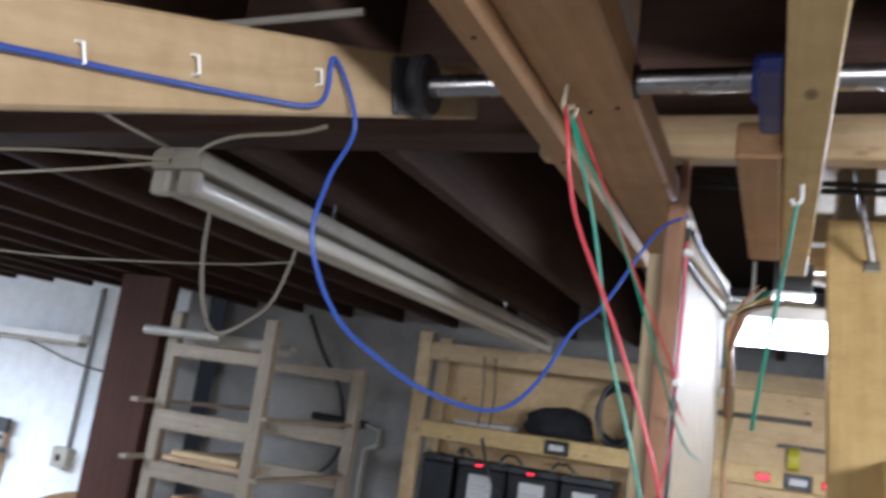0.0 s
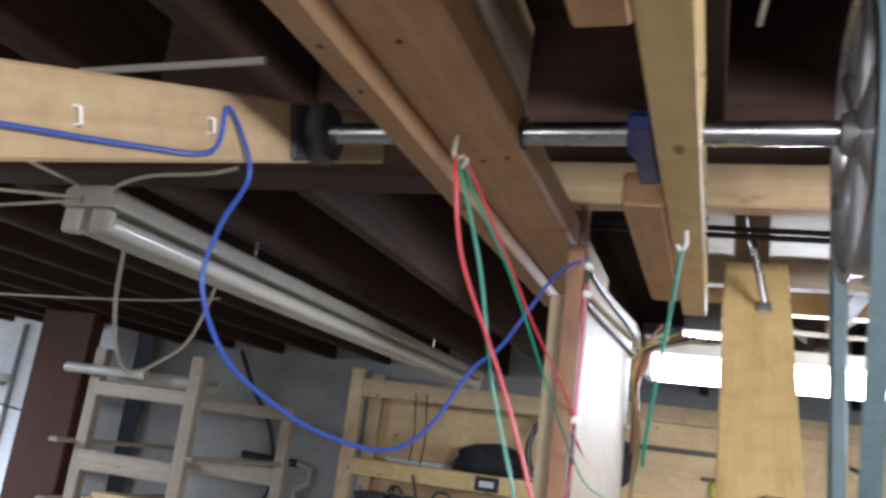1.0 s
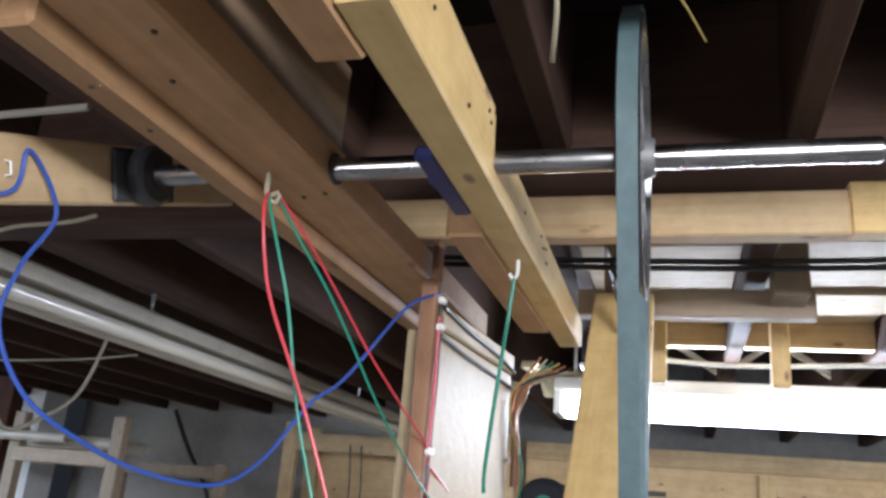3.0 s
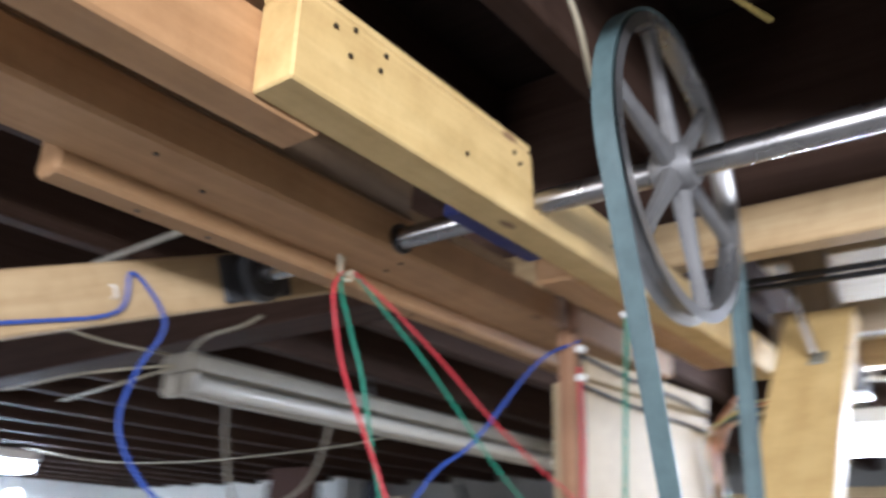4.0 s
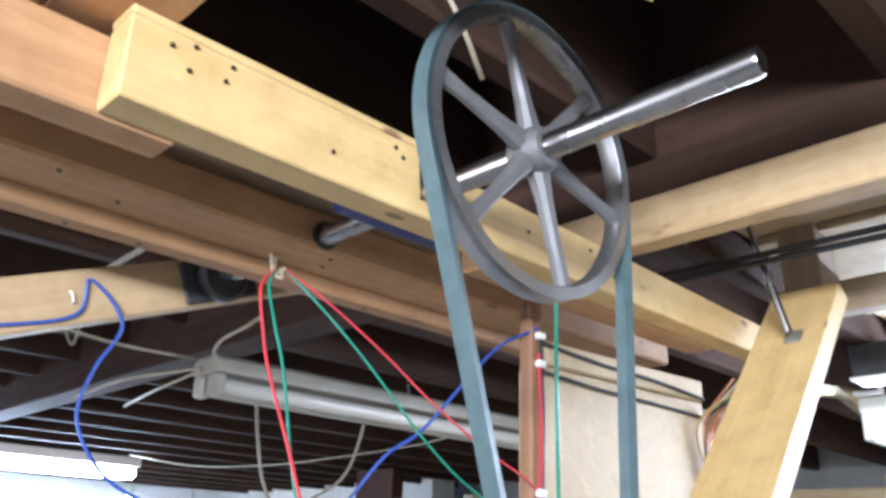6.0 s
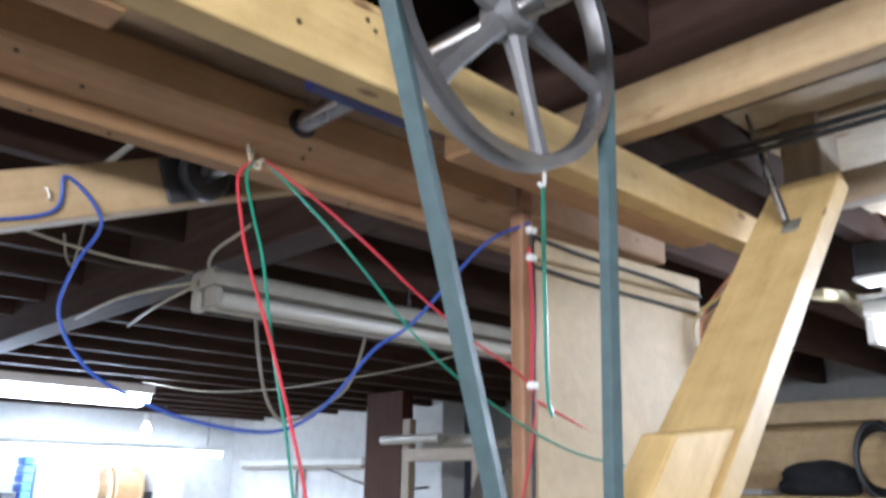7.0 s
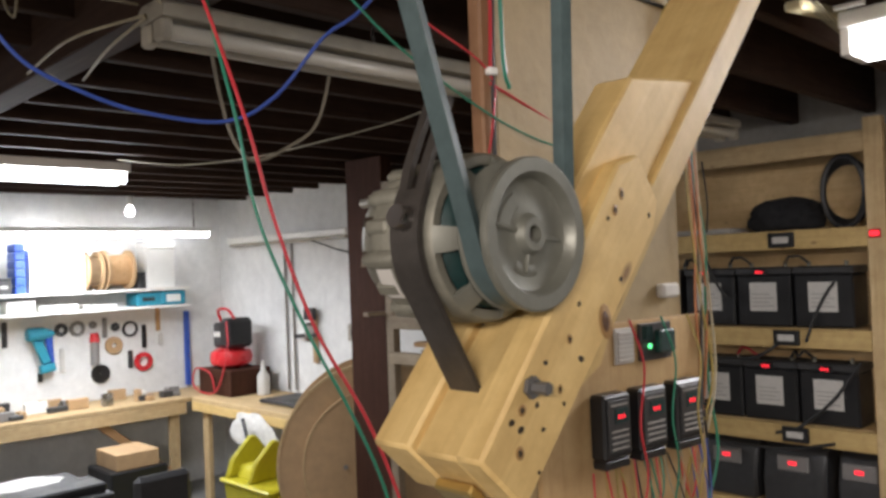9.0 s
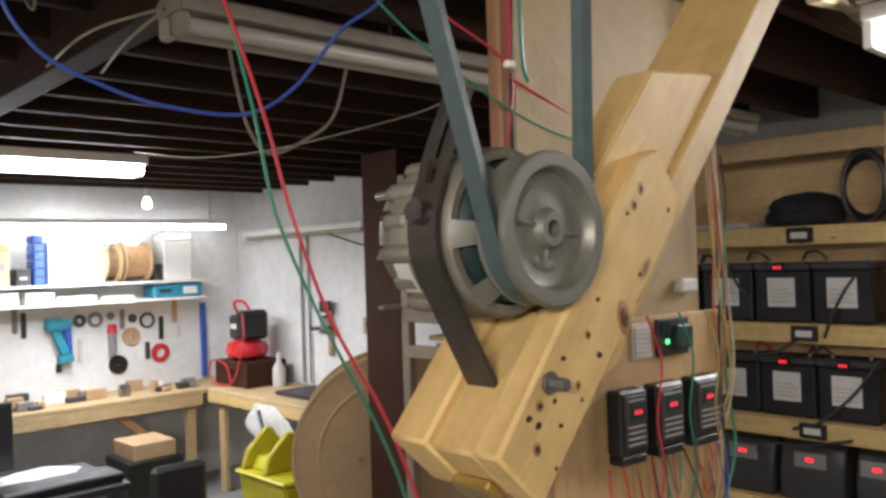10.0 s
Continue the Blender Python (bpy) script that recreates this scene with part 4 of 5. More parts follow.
for y0, y1, h, mat, label in ((2.45, 2.58, 0.30, yellow_foam, "yellow carton standing on the wall shelf"), (2.62, 2.72, 0.12, charcoal, "small dark box on the wall shelf"),
                              (2.84, 2.97, 0.32, white, "white carton on the wall shelf"), (2.99, 3.13, 0.28, label_mat, "pale carton on the wall shelf"),
                              (3.14, 3.235, 0.34, white, "white carton on the wall shelf"), (3.64, 3.70, 0.13, charcoal, "small dark box on the wall shelf"),
                              (3.715, 3.95, 0.37, white, "tall white carton at the shelf end")):
    shelf_box(y0, y1, 1.661, h, mat, label)
tower = thing("organiser", (-6.1, 2.78, 1.661), "tall blue stacked plastic organiser on the wall shelf", "organiser")
for k in range(6):
    part("tier", box(-6.17, -6.0, 2.74, 2.815, 1.661 + 0.061 * k, 1.661 + 0.061 * k + 0.059, 0.008), blue_mat, tower)
for y, w, h, wound in ((3.245, 0.125, 0.30, brown_y), (3.395, 0.215, 0.31, orange_x)):
    spool = thing("wire_spool", (-6.1, y + w / 2, 1.661), "wooden wire spool standing on the wall shelf", "spool", "spools on the wall shelf")
    SM = Matrix.Translation((-6.1, y, 1.661 + h / 2)) @ Matrix.Rotation(radians(90), 4, "Z")
    for s0 in (0, w - 0.018):
        part("flange", lathe([(s0, 1e-4), (s0, h / 2), (s0 + 0.018, h / 2), (s0 + 0.018, 1e-4)], SM, 28), tan, spool)
    part("winding", lathe([(0.0182, 1e-4), (0.0182, h / 2 - 0.035), (w - 0.0182, h / 2 - 0.035), (w - 0.0182, 1e-4)], SM, 28), wound, spool)
y = 1.0
while y < 2.5:
    w, h = random.uniform(0.1, 0.25), random.uniform(0.12, 0.34)
    if y + w < 2.43:
        shelf_box(y, y + w, 1.661, h, random.choice((white, label_mat, tan, white)), "storage box standing on the wall shelf")
    y += w + 0.03
case = thing("tool_case", (-6.1, 3.82, 1.521), "teal and white plastic tool case on the lower shelf", "case")
part("body", box(-6.2, -5.98, 3.62, 3.82, 1.521, 1.625, 0.012), teal, case)
part("end_half", box(-6.2, -5.98, 3.8205, 4.03, 1.521, 1.635, 0.012), teal, case)
part("window", box(-5.9798, -5.976, 3.86, 3.98, 1.545, 1.605, 0.002), white, case, "white label panel")
part("catch", box(-5.9798, -5.972, 3.66, 3.76, 1.56, 1.59, 0.002), charcoal, case)
for y, w, h in ((2.30, 0.34, 0.10), (2.68, 0.20, 0.09), (2.90, 0.28, 0.05), (3.22, 0.25, 0.035)):
    solid("storage_box", box(-6.2, -6.0, y, y + w, 1.521, 1.521 + h, 0.006), white, "flat white box on the lower shelf", "box", "boxes on the wall shelves")

# tools hung on the white wall
drill = thing("drill", (-6.2, 3.0, 1.1), "teal cordless drill hanging on the wall", "drill")
part("body", lathe([(2.865, 1e-4), (2.865, 0.040), (2.875, 0.050), (2.98, 0.052), (3.00, 0.040), (3.03, 0.034), (3.06, 0.018), (3.06, 1e-4)], Matrix.Translation((-6.19, 0, 1.355)) @ Matrix.Rotation(radians(90), 4, "Z"), 20), teal, drill)
part("grip", prism([(2.90, 1.31), (2.975, 1.31), (3.035, 1.14), (2.97, 1.12)], -6.215, -6.17, bevel=0.010), teal, drill)
part("battery_pack", prism([(2.95, 1.118), (3.055, 1.138), (3.065, 1.075), (2.955, 1.055)], -6.225, -6.16, bevel=0.008), teal, drill)
part("front_grip", prism([(2.99, 1.34), (3.05, 1.34), (3.06, 1.10), (3.035, 1.10)], -6.205, -6.18, bevel=0.008), blue_mat, drill)
for y, z, r, h, mat in ((3.42, 1.0, 0.075, 0.1, black), (3.53, 1.215, 0.072, 0.25, tan), (3.665, 1.335, 0.065, 0.72, charcoal), (3.77, 1.06, 0.078, 0.5, red_mat), (3.25, 1.37, 0.06, 0.55, grey_card), (3.37, 1.39, 0.03, 0.2, grey_card), (3.545, 1.36, 0.035, 0.2, charcoal), (3.13, 1.37, 0.05, 0.4, charcoal)):
    solid("hung_tool", lathe([(0, r * h), (0, r), (0.012, r), (0.02, r * 0.9), (0.02, r * h), (0, r * h)], Matrix.Translation((-6.245, y, z)), 24), mat, "round tool hanging on the white wall", "tool", "tools on the wall")
grinder = thing("grinder", (-6.2, 3.38, 1.1), "red and grey angle grinder hanging on the wall", "grinder")
part("body", rod((-6.19, 3.36, 1.08), (-6.19, 3.36, 1.26), 0.032, 14), grey_card, grinder)
part("head", rod((-6.19, 3.36, 1.26), (-6.19, 3.36, 1.33), 0.04, 14, r2=0.03), red_mat, grinder)
for y, z0, z1, mat in ((2.67, 1.31, 1.50, grey_card), (2.73, 1.27, 1.46, charcoal), (3.78, 1.17, 1.36, black), (3.90, 1.30, 1.50, orange_x), (3.92, 1.18, 1.28, label_mat), (3.13, 1.05, 1.23, label_mat), (3.66, 1.02, 1.16, charcoal), (3.46, 1.28, 1.44, grey_card), (2.97, 0.99, 1.06, charcoal), (2.40, 1.25, 1.47, grey_card)):
    solid("hand_tool", box(-6.247, -6.225, y - 0.018, y + 0.018, z0, z1, 0.006), mat, "long hand tool hanging on the white wall", "tool", "tools on the wall")
solid("blue_level", box(-6.247, -6.21, 4.13, 4.17, 0.82, 1.45, 0.004), blue_mat, "blue bar leaning against the white wall", "level")
random.seed(9)
for k in range(26):
    y, x = random.uniform(2.4, 3.95), random.uniform(-6.1, -5.8)
    w, l, h = random.uniform(0.03, 0.08), random.uniform(0.04, 0.16), random.uniform(0.02, 0.10)
    solid("bench_clutter", box(x - w / 2, x + w / 2, y - l / 2, y + l / 2, 0.801, 0.801 + h, 0.005), random.choice((charcoal, grey_card, white, tan, steel)), "small part lying on the workbench", "clutter", "clutter on the workbench")

comp = thing("air_compressor", (-5.75, 4.2, 0.8), "red pancake air compressor with black shroud and hose", "compressor")
CX, CY = -5.62, 4.22
part("stand", box(CX - 0.24, CX + 0.26, CY - 0.16, CY + 0.2, 0.801, 1.00, 0.006), old_red, comp, "dark timber stand")
part("tank", lathe([(0, 1e-4), (0, 0.10), (0.03, 0.155), (0.08, 0.17), (0.13, 0.155), (0.16, 0.09), (0.16, 1e-4)], Matrix.Translation((CX, CY, 1.002)) @ Matrix.Rotation(radians(-90), 4, "Y"), 32), red_mat, comp, "red tank")
part("pump", box(CX - 0.13, CX + 0.02, CY - 0.09, CY + 0.09, 1.163, 1.36, 0.02), charcoal, comp)
part("shroud", box(CX + 0.025, CX + 0.16, CY - 0.12, CY + 0.12, 1.163, 1.40, 0.03), black, comp)
part("plate", box(CX - 0.10, CX + 0.0, CY - 0.094, CY - 0.0905, 1.25, 1.29, 0), label_mat, comp)
part("handle", wire([(CX - 0.05, CY - 0.05, 1.37), (CX - 0.04, CY - 0.08, 1.46), (CX + 0.1, CY - 0.08, 1.47), (CX + 0.17, CY - 0.06, 1.40)], 0.012), red_mat, comp)
part("hose", wire([(CX + 0.17, CY - 0.13, 1.38), (CX + 0.22, CY - 0.16, 1.15), (CX + 0.1, CY - 0.2, 0.84), (CX - 0.2, CY - 0.22, 0.85), (CX - 0.18, CY - 0.22, 1.0), (CX + 0.05, CY - 0.22, 0.98), (CX + 0.12, CY - 0.22, 0.85)], 0.007), red_wire, comp, "red air hose")

wl = thing("wall_fixture", (-5.2, 4.45, 2.0), "white unlit tube fixture on the workshop wall", "light fixture")
part("channel", box(-5.95, -4.30, 4.40, 4.498, 2.0, 2.05, 0.006), white, wl)
part("lens", box(-5.93, -4.32, 4.41, 4.49, 1.975, 1.9995, 0.006), fixture_white, wl)
for x in (-5.20, -5.10):
    solid("wall_pipe", rod((x, 4.48, 0.82), (x, 4.48, 1.97), 0.010, 12), concrete, "thin grey pipe up the white wall", "pipe", "pipes on the white wall")
sw = thing("switch_conduit", (-4.3, 4.48, 1.3), "grey conduit leading down to a switch box on the white wall", "conduit")
part("run", rod((-4.285, 4.485, 1.36), (-4.275, 4.485, 2.36), 0.014, 12), grey_card, sw)
part("switch_box", box(-4.36, -4.23, 4.43, 4.499, 1.24, 1.36, 0.008), fixture_white, sw, "grey switch box")
part("knob", box(-4.31, -4.28, 4.418, 4.4295, 1.28, 1.32, 0.003), charcoal, sw)
solid("black_cable", wire([(-5.2, 4.48, 2.05), (-4.78, 4.47, 1.97), (-4.40, 4.47, 1.88), (-4.03, 4.48, 1.84), (-3.70, 4.48, 1.86)], 0.006), black_wire, "thin black cable sagging along the white wall", "cable")
vise = thing("bench_clamp", (-4.82, 4.45, 1.3), "dark metal clamp hung on the white wall", "clamp")
part("bar", box(-4.84, -4.80, 4.465, 4.495, 1.05, 1.42, 0.004), tan, vise)
part("jaw", box(-4.89, -4.77, 4.42, 4.464, 1.38, 1.47, 0.008), charcoal, vise)
part("screw_rod", rod((-5.02, 4.44, 1.25), (-4.75, 4.44, 1.27), 0.016, 12), charcoal, vise)
part("head", box(-4.88, -4.79, 4.41, 4.464, 1.22, 1.36, 0.02), steel, vise)
solid("spray_bottle", lathe([(0, 0.05), (0.14, 0.05), (0.19, 0.02), (0.26, 0.018), (0.26, 1e-4)], Matrix.Translation((-5.28, 4.3, 0.801)) @ Matrix.Rotation(radians(-90), 4, "Y"), 20), label_mat, "pale plastic bottle on the side bench", "bottle")

bucket = thing("mop_bucket", (-4.2, 3.6, 0), "yellow plastic mop bucket with wringer under the bench", "bucket")
part("tub", prism([(3.45, 0.0), (3.78, 0.0), (3.84, 0.50), (3.40, 0.50)], -4.52, -3.98, bevel=0.02), yellow_mat, bucket)
part("tub_rim", box(-4.54, -3.96, 3.38, 3.86, 0.5005, 0.53, 0.012), yellow_mat, bucket)
for x in (-4.50, -4.24):
    part("wringer_plate", prism([(3.40, 0.5305), (3.76, 0.5305), (3.72, 0.64), (3.63, 0.80), (3.58, 0.81), (3.44, 0.66)], x, x + 0.035, bevel=0.012), yellow_mat, bucket)
part("wringer_basket", prism([(3.46, 0.5305), (3.70, 0.5305), (3.68, 0.62), (3.50, 0.62)], -4.464, -4.241, bevel=0.01), yellow_mat, bucket)
part("handle", rod((-4.48, 3.6, 0.60), (-4.80, 3.72, 0.86), 0.014, 12), black, bucket)
part("warning_mark", prism([(0, 0), (0.09, 0), (0.045, 0.08)], 0, 0.003, m=Matrix.Translation((-4.16, 3.405, 0.33)) @ Matrix.Rotation(radians(-90), 4, "Z") @ Matrix.Rotation(radians(-6), 4, "Y")), black, bucket)
bucket.location += Vector((0.08, 0.06, 0))
bucket.scale.z = 0.87
solid("rag", lump(-5.05, -4.47, 3.845, 3.905, 0.53, 0.76, 8.0), cloth, "white rag hanging on the bench apron", "rag")
reel = thing("cable_reel", (-3.75, 3.35, 0), "large brown wooden cable reel standing on edge", "reel")
RM = Matrix.Translation((-3.60, 4.06, 0.60)) @ Matrix.Rotation(radians(-38.5 + 180), 4, "Z")
for x in (-0.20, 0.17):
    part("flange", lathe([(x, 0.05), (x, 0.60), (x + 0.03, 0.60), (x + 0.03, 0.05), (x, 0.05)], RM, 56), tan, reel)
part("edge_band", lathe([(-0.2035, 0.585), (-0.2035, 0.602), (-0.169, 0.602), (-0.169, 0.6005), (-0.2003, 0.6005), (-0.2003, 0.585), (-0.2035, 0.585)], RM, 56), pine_x, reel)
part("inner_disc", lathe([(-0.2003, 1e-4), (-0.2003, 0.452), (-0.2200, 0.452), (-0.2230, 0.449), (-0.2230, 1e-4)], RM, 56), tan, reel, "smaller brown disc on the flange")
part("rim_band", lathe([(-0.2260, 0.438), (-0.2260, 0.449), (-0.2232, 0.449), (-0.2232, 0.438), (-0.2260, 0.438)], RM, 56), pine_x, reel)
part("drum", lathe([(-0.17, 0.26), (0.17, 0.26)], RM, 40), tan, reel)
for a in range(0, 360, 60):
    part("bolt", rod(RM @ Vector((-0.235, 0.2 * math.cos(radians(a)), 0.2 * math.sin(radians(a)))), RM @ Vector((-0.2232, 0.2 * math.cos(radians(a)), 0.2 * math.sin(radians(a)))), 0.014, 10), grey_card, reel)
solid("cardboard_carton", box(-5.55, -5.2, 3.1, 3.4, 0.45, 0.56, 0.004), tan, "open cardboard carton on a dark bin", "carton")
solid("dark_bin", box(-5.58, -5.17, 3.05, 3.45, 0, 0.449, 0.01), black, "black bin under the workbench", "bin")
screen = thing("monitor", (-4.75, 2.05, 0.6), "black flat monitor on the desk, seen from behind", "monitor")
part("panel", box(-4.66, -4.62, 1.55, 2.20, 0.68, 1.05, 0.006), black, screen)
part("stand", box(-4.67, -4.63, 1.92, 2.02, 0.6205, 0.70, 0.004), black, screen)
desk = thing("desk", (-4.3, 2.1, 0), "dark desk with papers and equipment on it", "desk")
part("top", box(-4.75, -4.05, 1.2, 2.62, 0.58, 0.62, 0.006), charcoal, desk)
for x in (-4.70, -4.14):
    for y in (1.25, 2.53):
        part("leg", box(x, x + 0.04, y, y + 0.04, 0, 0.5795, 0.002), charcoal, desk)
solid("crumpled_paper", lump(-4.62, -4.25, 2.05, 2.50, 0.621, 0.68, 5.0), cloth, "crumpled white paper lying on the dark desk", "paper")
solid("equipment_case", box(-4.33, -4.10, 2.0, 2.60, 0.6205, 0.67, 0.01), black, "black equipment case on the desk", "case")
chair = thing("office_chair", (-3.75, 2.75, 0), "grey office chair back beside the desk", "chair")
part("backrest", box(-3.80, -3.74, 2.60, 2.90, 0.40, 0.74, 0.025), charcoal, chair)
part("seat", box(-3.735, -3.35, 2.58, 2.92, 0.40, 0.46, 0.025), charcoal, chair)
part("column", rod((-3.55, 2.75, 0.0), (-3.55, 2.75, 0.3995), 0.03, 14), black, chair)

# ---- wires ----
def cable(name, pts, r, mat, label, group="hanging wires"):
    return solid(name, wire(pts, r), mat, label, "wire", group)


HA = (-0.48, 1.25, 2.228)
cable("wire", [HA, (-0.470, 1.228, 2.20), (-0.463, 1.232, 2.15), (-0.449, 1.237, 2.10), (-0.404, 1.248, 2.0), (-0.365, 1.262, 1.89), (-0.345, 1.275, 1.80), (-0.33, 1.305, 1.70), (-0.322, 1.355, 1.61), (-0.32, 1.39, 1.53), (-0.32, 1.43, 1.42)], 0.0018, red_wire, "thin red wire hanging from the beam hook")
cable("wire", [HA, (-0.466, 1.236, 2.20), (-0.450, 1.240, 2.15), (-0.437, 1.248, 2.10), (-0.416, 1.256, 2.0), (-0.385, 1.262, 1.90), (-0.36, 1.268, 1.80), (-0.338, 1.300, 1.70), (-0.328, 1.345, 1.61), (-0.325, 1.38, 1.53), (-0.325, 1.41, 1.42)], 0.0017, green_wire, "thin green wire hanging from the beam hook")
cable("wire", [(-0.476, 1.26, 2.232), (-0.465, 1.322, 2.2), (-0.449, 1.40, 2.15), (-0.432, 1.465, 2.10), (-0.412, 1.54, 2.05), (-0.400, 1.638, 2.0), (-0.398, 1.64, 1.93), (-0.410, 1.62, 1.82), (-0.42, 1.6, 1.7)], 0.0015, red_wire, "thin red wire led from the hook to the column panel")
cable("wire", [(-0.478, 1.262, 2.232), (-0.470, 1.305, 2.2), (-0.446, 1.349, 2.15), (-0.428, 1.392, 2.10), (-0.413, 1.436, 2.05), (-0.400, 1.50, 2.0), (-0.392, 1.62, 1.945), (-0.385, 1.72, 1.915), (-0.375, 1.83, 1.90)], 0.0015, green_wire, "thin green wire led from the hook to the column panel")
cable("wire", [(-0.400, 1.64, 1.985), (-0.398, 1.72, 1.96), (-0.392, 1.82, 1.925), (-0.39, 1.88, 1.90)], 0.0019, red_wire, "thin red wire across the column panel")
cable("wire", [(-0.266, 1.511, 2.21), (-0.274, 1.520, 2.15), (-0.287, 1.536, 2.06), (-0.298, 1.551, 1.975), (-0.300, 1.562, 1.95)], 0.0026, green_wire, "short green wire with an eyelet hanging from the beam")
CL = ARM @ Vector((0.026, 0.022, -0.20))
cable("wire", [(-0.402, 1.645, 2.228), (-0.432, 1.583, 2.187), (-0.473, 1.497, 2.075), (-0.496, 1.45, 2.034), (-0.521, 1.397, 1.962), (-0.547, 1.345, 1.930), (-0.584, 1.268, 1.937), (-0.612, 1.209, 1.958), (-0.639, 1.153, 1.992), (-0.655, 1.119, 2.051), (-0.655, 1.128, 2.11), (-0.650, 1.150, 2.17), tuple(ARM @ Vector((0.027, -0.018, -0.175))), tuple(CL), tuple(ARM @ Vector((0.025, 0.020, -0.30))), tuple(ARM @ Vector((0.025, 0.0, -0.52)))], 0.0023, blue_wire, "blue wire slung from the column panel to the arm")


def on_panel(*pts):
    return [tuple(PM @ Vector(p)) for p in pts]


cable("wire", on_panel((0.010, 0.004, 2.205), (0.0095, 0.12, 2.196), (0.0095, 0.27, 2.190), (0.009, 0.395, 2.180)), 0.003, black_wire, "dark wire stapled across the panel head")
cable("wire", on_panel((0.006, 0.006, 2.165), (0.004, 0.13, 2.158), (0.004, 0.27, 2.155), (0.004, 0.400, 2.150)), 0.003, black_wire, "dark wire stapled across the panel head")
cable("wire", on_panel((0.004, 0.006, 2.21), (0.004, 0.010, 2.10), (0.004, 0.006, 2.0), (0.006, 0.0, 1.8)), 0.0028, black_wire, "dark wire down the panel edge")
cable("wire", on_panel((0.004, 0.002, 2.19), (0.004, 0.006, 2.09), (0.004, 0.002, 2.0)), 0.0026, red_wire, "red wire down the panel edge")
for y, z in ((0.004, 2.215), (0.004, 2.175), (0.002, 2.0), (0.398, 2.15), (0.40, 2.02)):
    solid("cable_clip", box(0.001, 0.011, y - 0.008, y + 0.008, z - 0.005, z + 0.005, 0.002, m=PM), white, "small white cable clip on the panel edge", "clip", "cable clips")
random.seed(12)
for k, (mat, dy) in enumerate(((copper, 0.0), (cream_wire, 0.010), (green_wire, 0.020), (yellow_wire, -0.008), (copper, 0.014), (black_wire, 0.006), (cream_wire, 0.024))):
    w = [random.uniform(-0.012, 0.012) for _ in range(8)]
    cable("wire", on_panel((0.05 + 0.012 * k, 0.425, 2.215 - 0.004 * k), (0.02, 0.390 + dy, 2.155), (0.012, 0.384 + dy + w[0], 2.10), (0.012 + abs(w[1]), 0.412 + dy + w[1], 2.0), (0.012, 0.422 + dy + w[2], 1.90), (0.014 + abs(w[3]), 0.425 + dy + w[3], 1.78), (0.018, 0.428 + dy + w[4], 1.68), (0.018 + abs(w[5]), 0.424 + dy + 2 * w[5], 1.55), (0.02, 0.41 + dy + 3 * w[6], 1.42), (0.02, 0.38 + dy + 4 * w[7], 1.28)), 0.0021, mat, "bundled wire running down the panel edge")
for k, mat in enumerate((brown_wire, copper, brown_wire)):
    cable("wire", on_panel((0.050, 0.440 - 0.006 * k, 2.178), (0.034, 0.412, 2.166 - 0.004 * k), (0.022 + 0.004 * k, 0.386 + 0.006 * k, 2.135), (0.018, 0.378 + 0.007 * k, 2.095), (0.014 + 0.003 * k, 0.390 + 0.005 * k, 2.045), (0.012, 0.402 + 0.004 * k, 1.975)), 0.0036, mat, "thick brown cable bent over the panel corner")
cable("wire", on_panel((0.006, 0.395, 2.16), (0.03, 0.43, 2.165), (0.08, 0.47, 2.19), (0.14, 0.52, 2.20)), 0.003, cream_wire, "pale wire led off from the bundle")
cable("wire", [(-0.478, 1.24, 2.25), (-0.482, 1.25, 2.226), (-0.476, 1.262, 2.232)], 0.0025, cream_wire, "bare cable end on the beam hook")
solid("hook", wire([(-0.481, 1.25, 2.247), (-0.481, 1.25, 2.225), (-0.474, 1.256, 2.218), (-0.468, 1.252, 2.226)], 0.0018), cream_wire, "small steel hook screwed into the beam", "hook", "hooks")
solid("hook", wire([(-0.262, 1.509, 2.235), (-0.262, 1.509, 2.216), (-0.268, 1.513, 2.210), (-0.273, 1.511, 2.217)], 0.0024), white, "small white hook screwed into the beam", "hook", "hooks")

for p0, p1 in (((-1.26, 1.58, 2.275), [(-1.5, 1.52, 2.27), (-1.9, 1.56, 2.28)]), ((-1.26, 1.58, 2.27), [(-1.5, 1.60, 2.26), (-1.85, 1.68, 2.27)]), ((-1.25, 1.56, 2.29), [(-1.21, 1.35, 2.28), (-1.15, 1.1, 2.30), (-1.05, 0.7, 2.36)]), ((-1.215, 1.60, 2.285), [(-1.17, 1.555, 2.288), (-1.08, 1.52, 2.295), (-0.95, 1.49, 2.29), (-0.90, 1.49, 2.30)])):
    part("power_lead", wire([p0, *p1], 0.0032), cream_wire, fx, "old cream cable spliced at the fixture end")
part("power_lead", wire([(-1.27, 1.72, 2.275), (-1.30, 1.76, 2.15), (-1.30, 1.79, 2.05), (-1.30, 1.84, 2.005), (-1.30, 1.93, 2.04), (-1.30, 2.02, 2.11), (-1.28, 2.06, 2.275)], 0.0040), dull_wire, fx, "old grey cable drooping in a loop")
cable("wire", [(-3.9, 2.62, 2.368), (-3.55, 2.80, 2.31), (-3.1, 2.95, 2.305), (-2.6, 3.0, 2.32), (-2.2, 3.05, 2.345), (-1.95, 3.05, 2.369)], 0.0036, cream_wire, "yellowed cable strung under the joists", "ceiling cables")

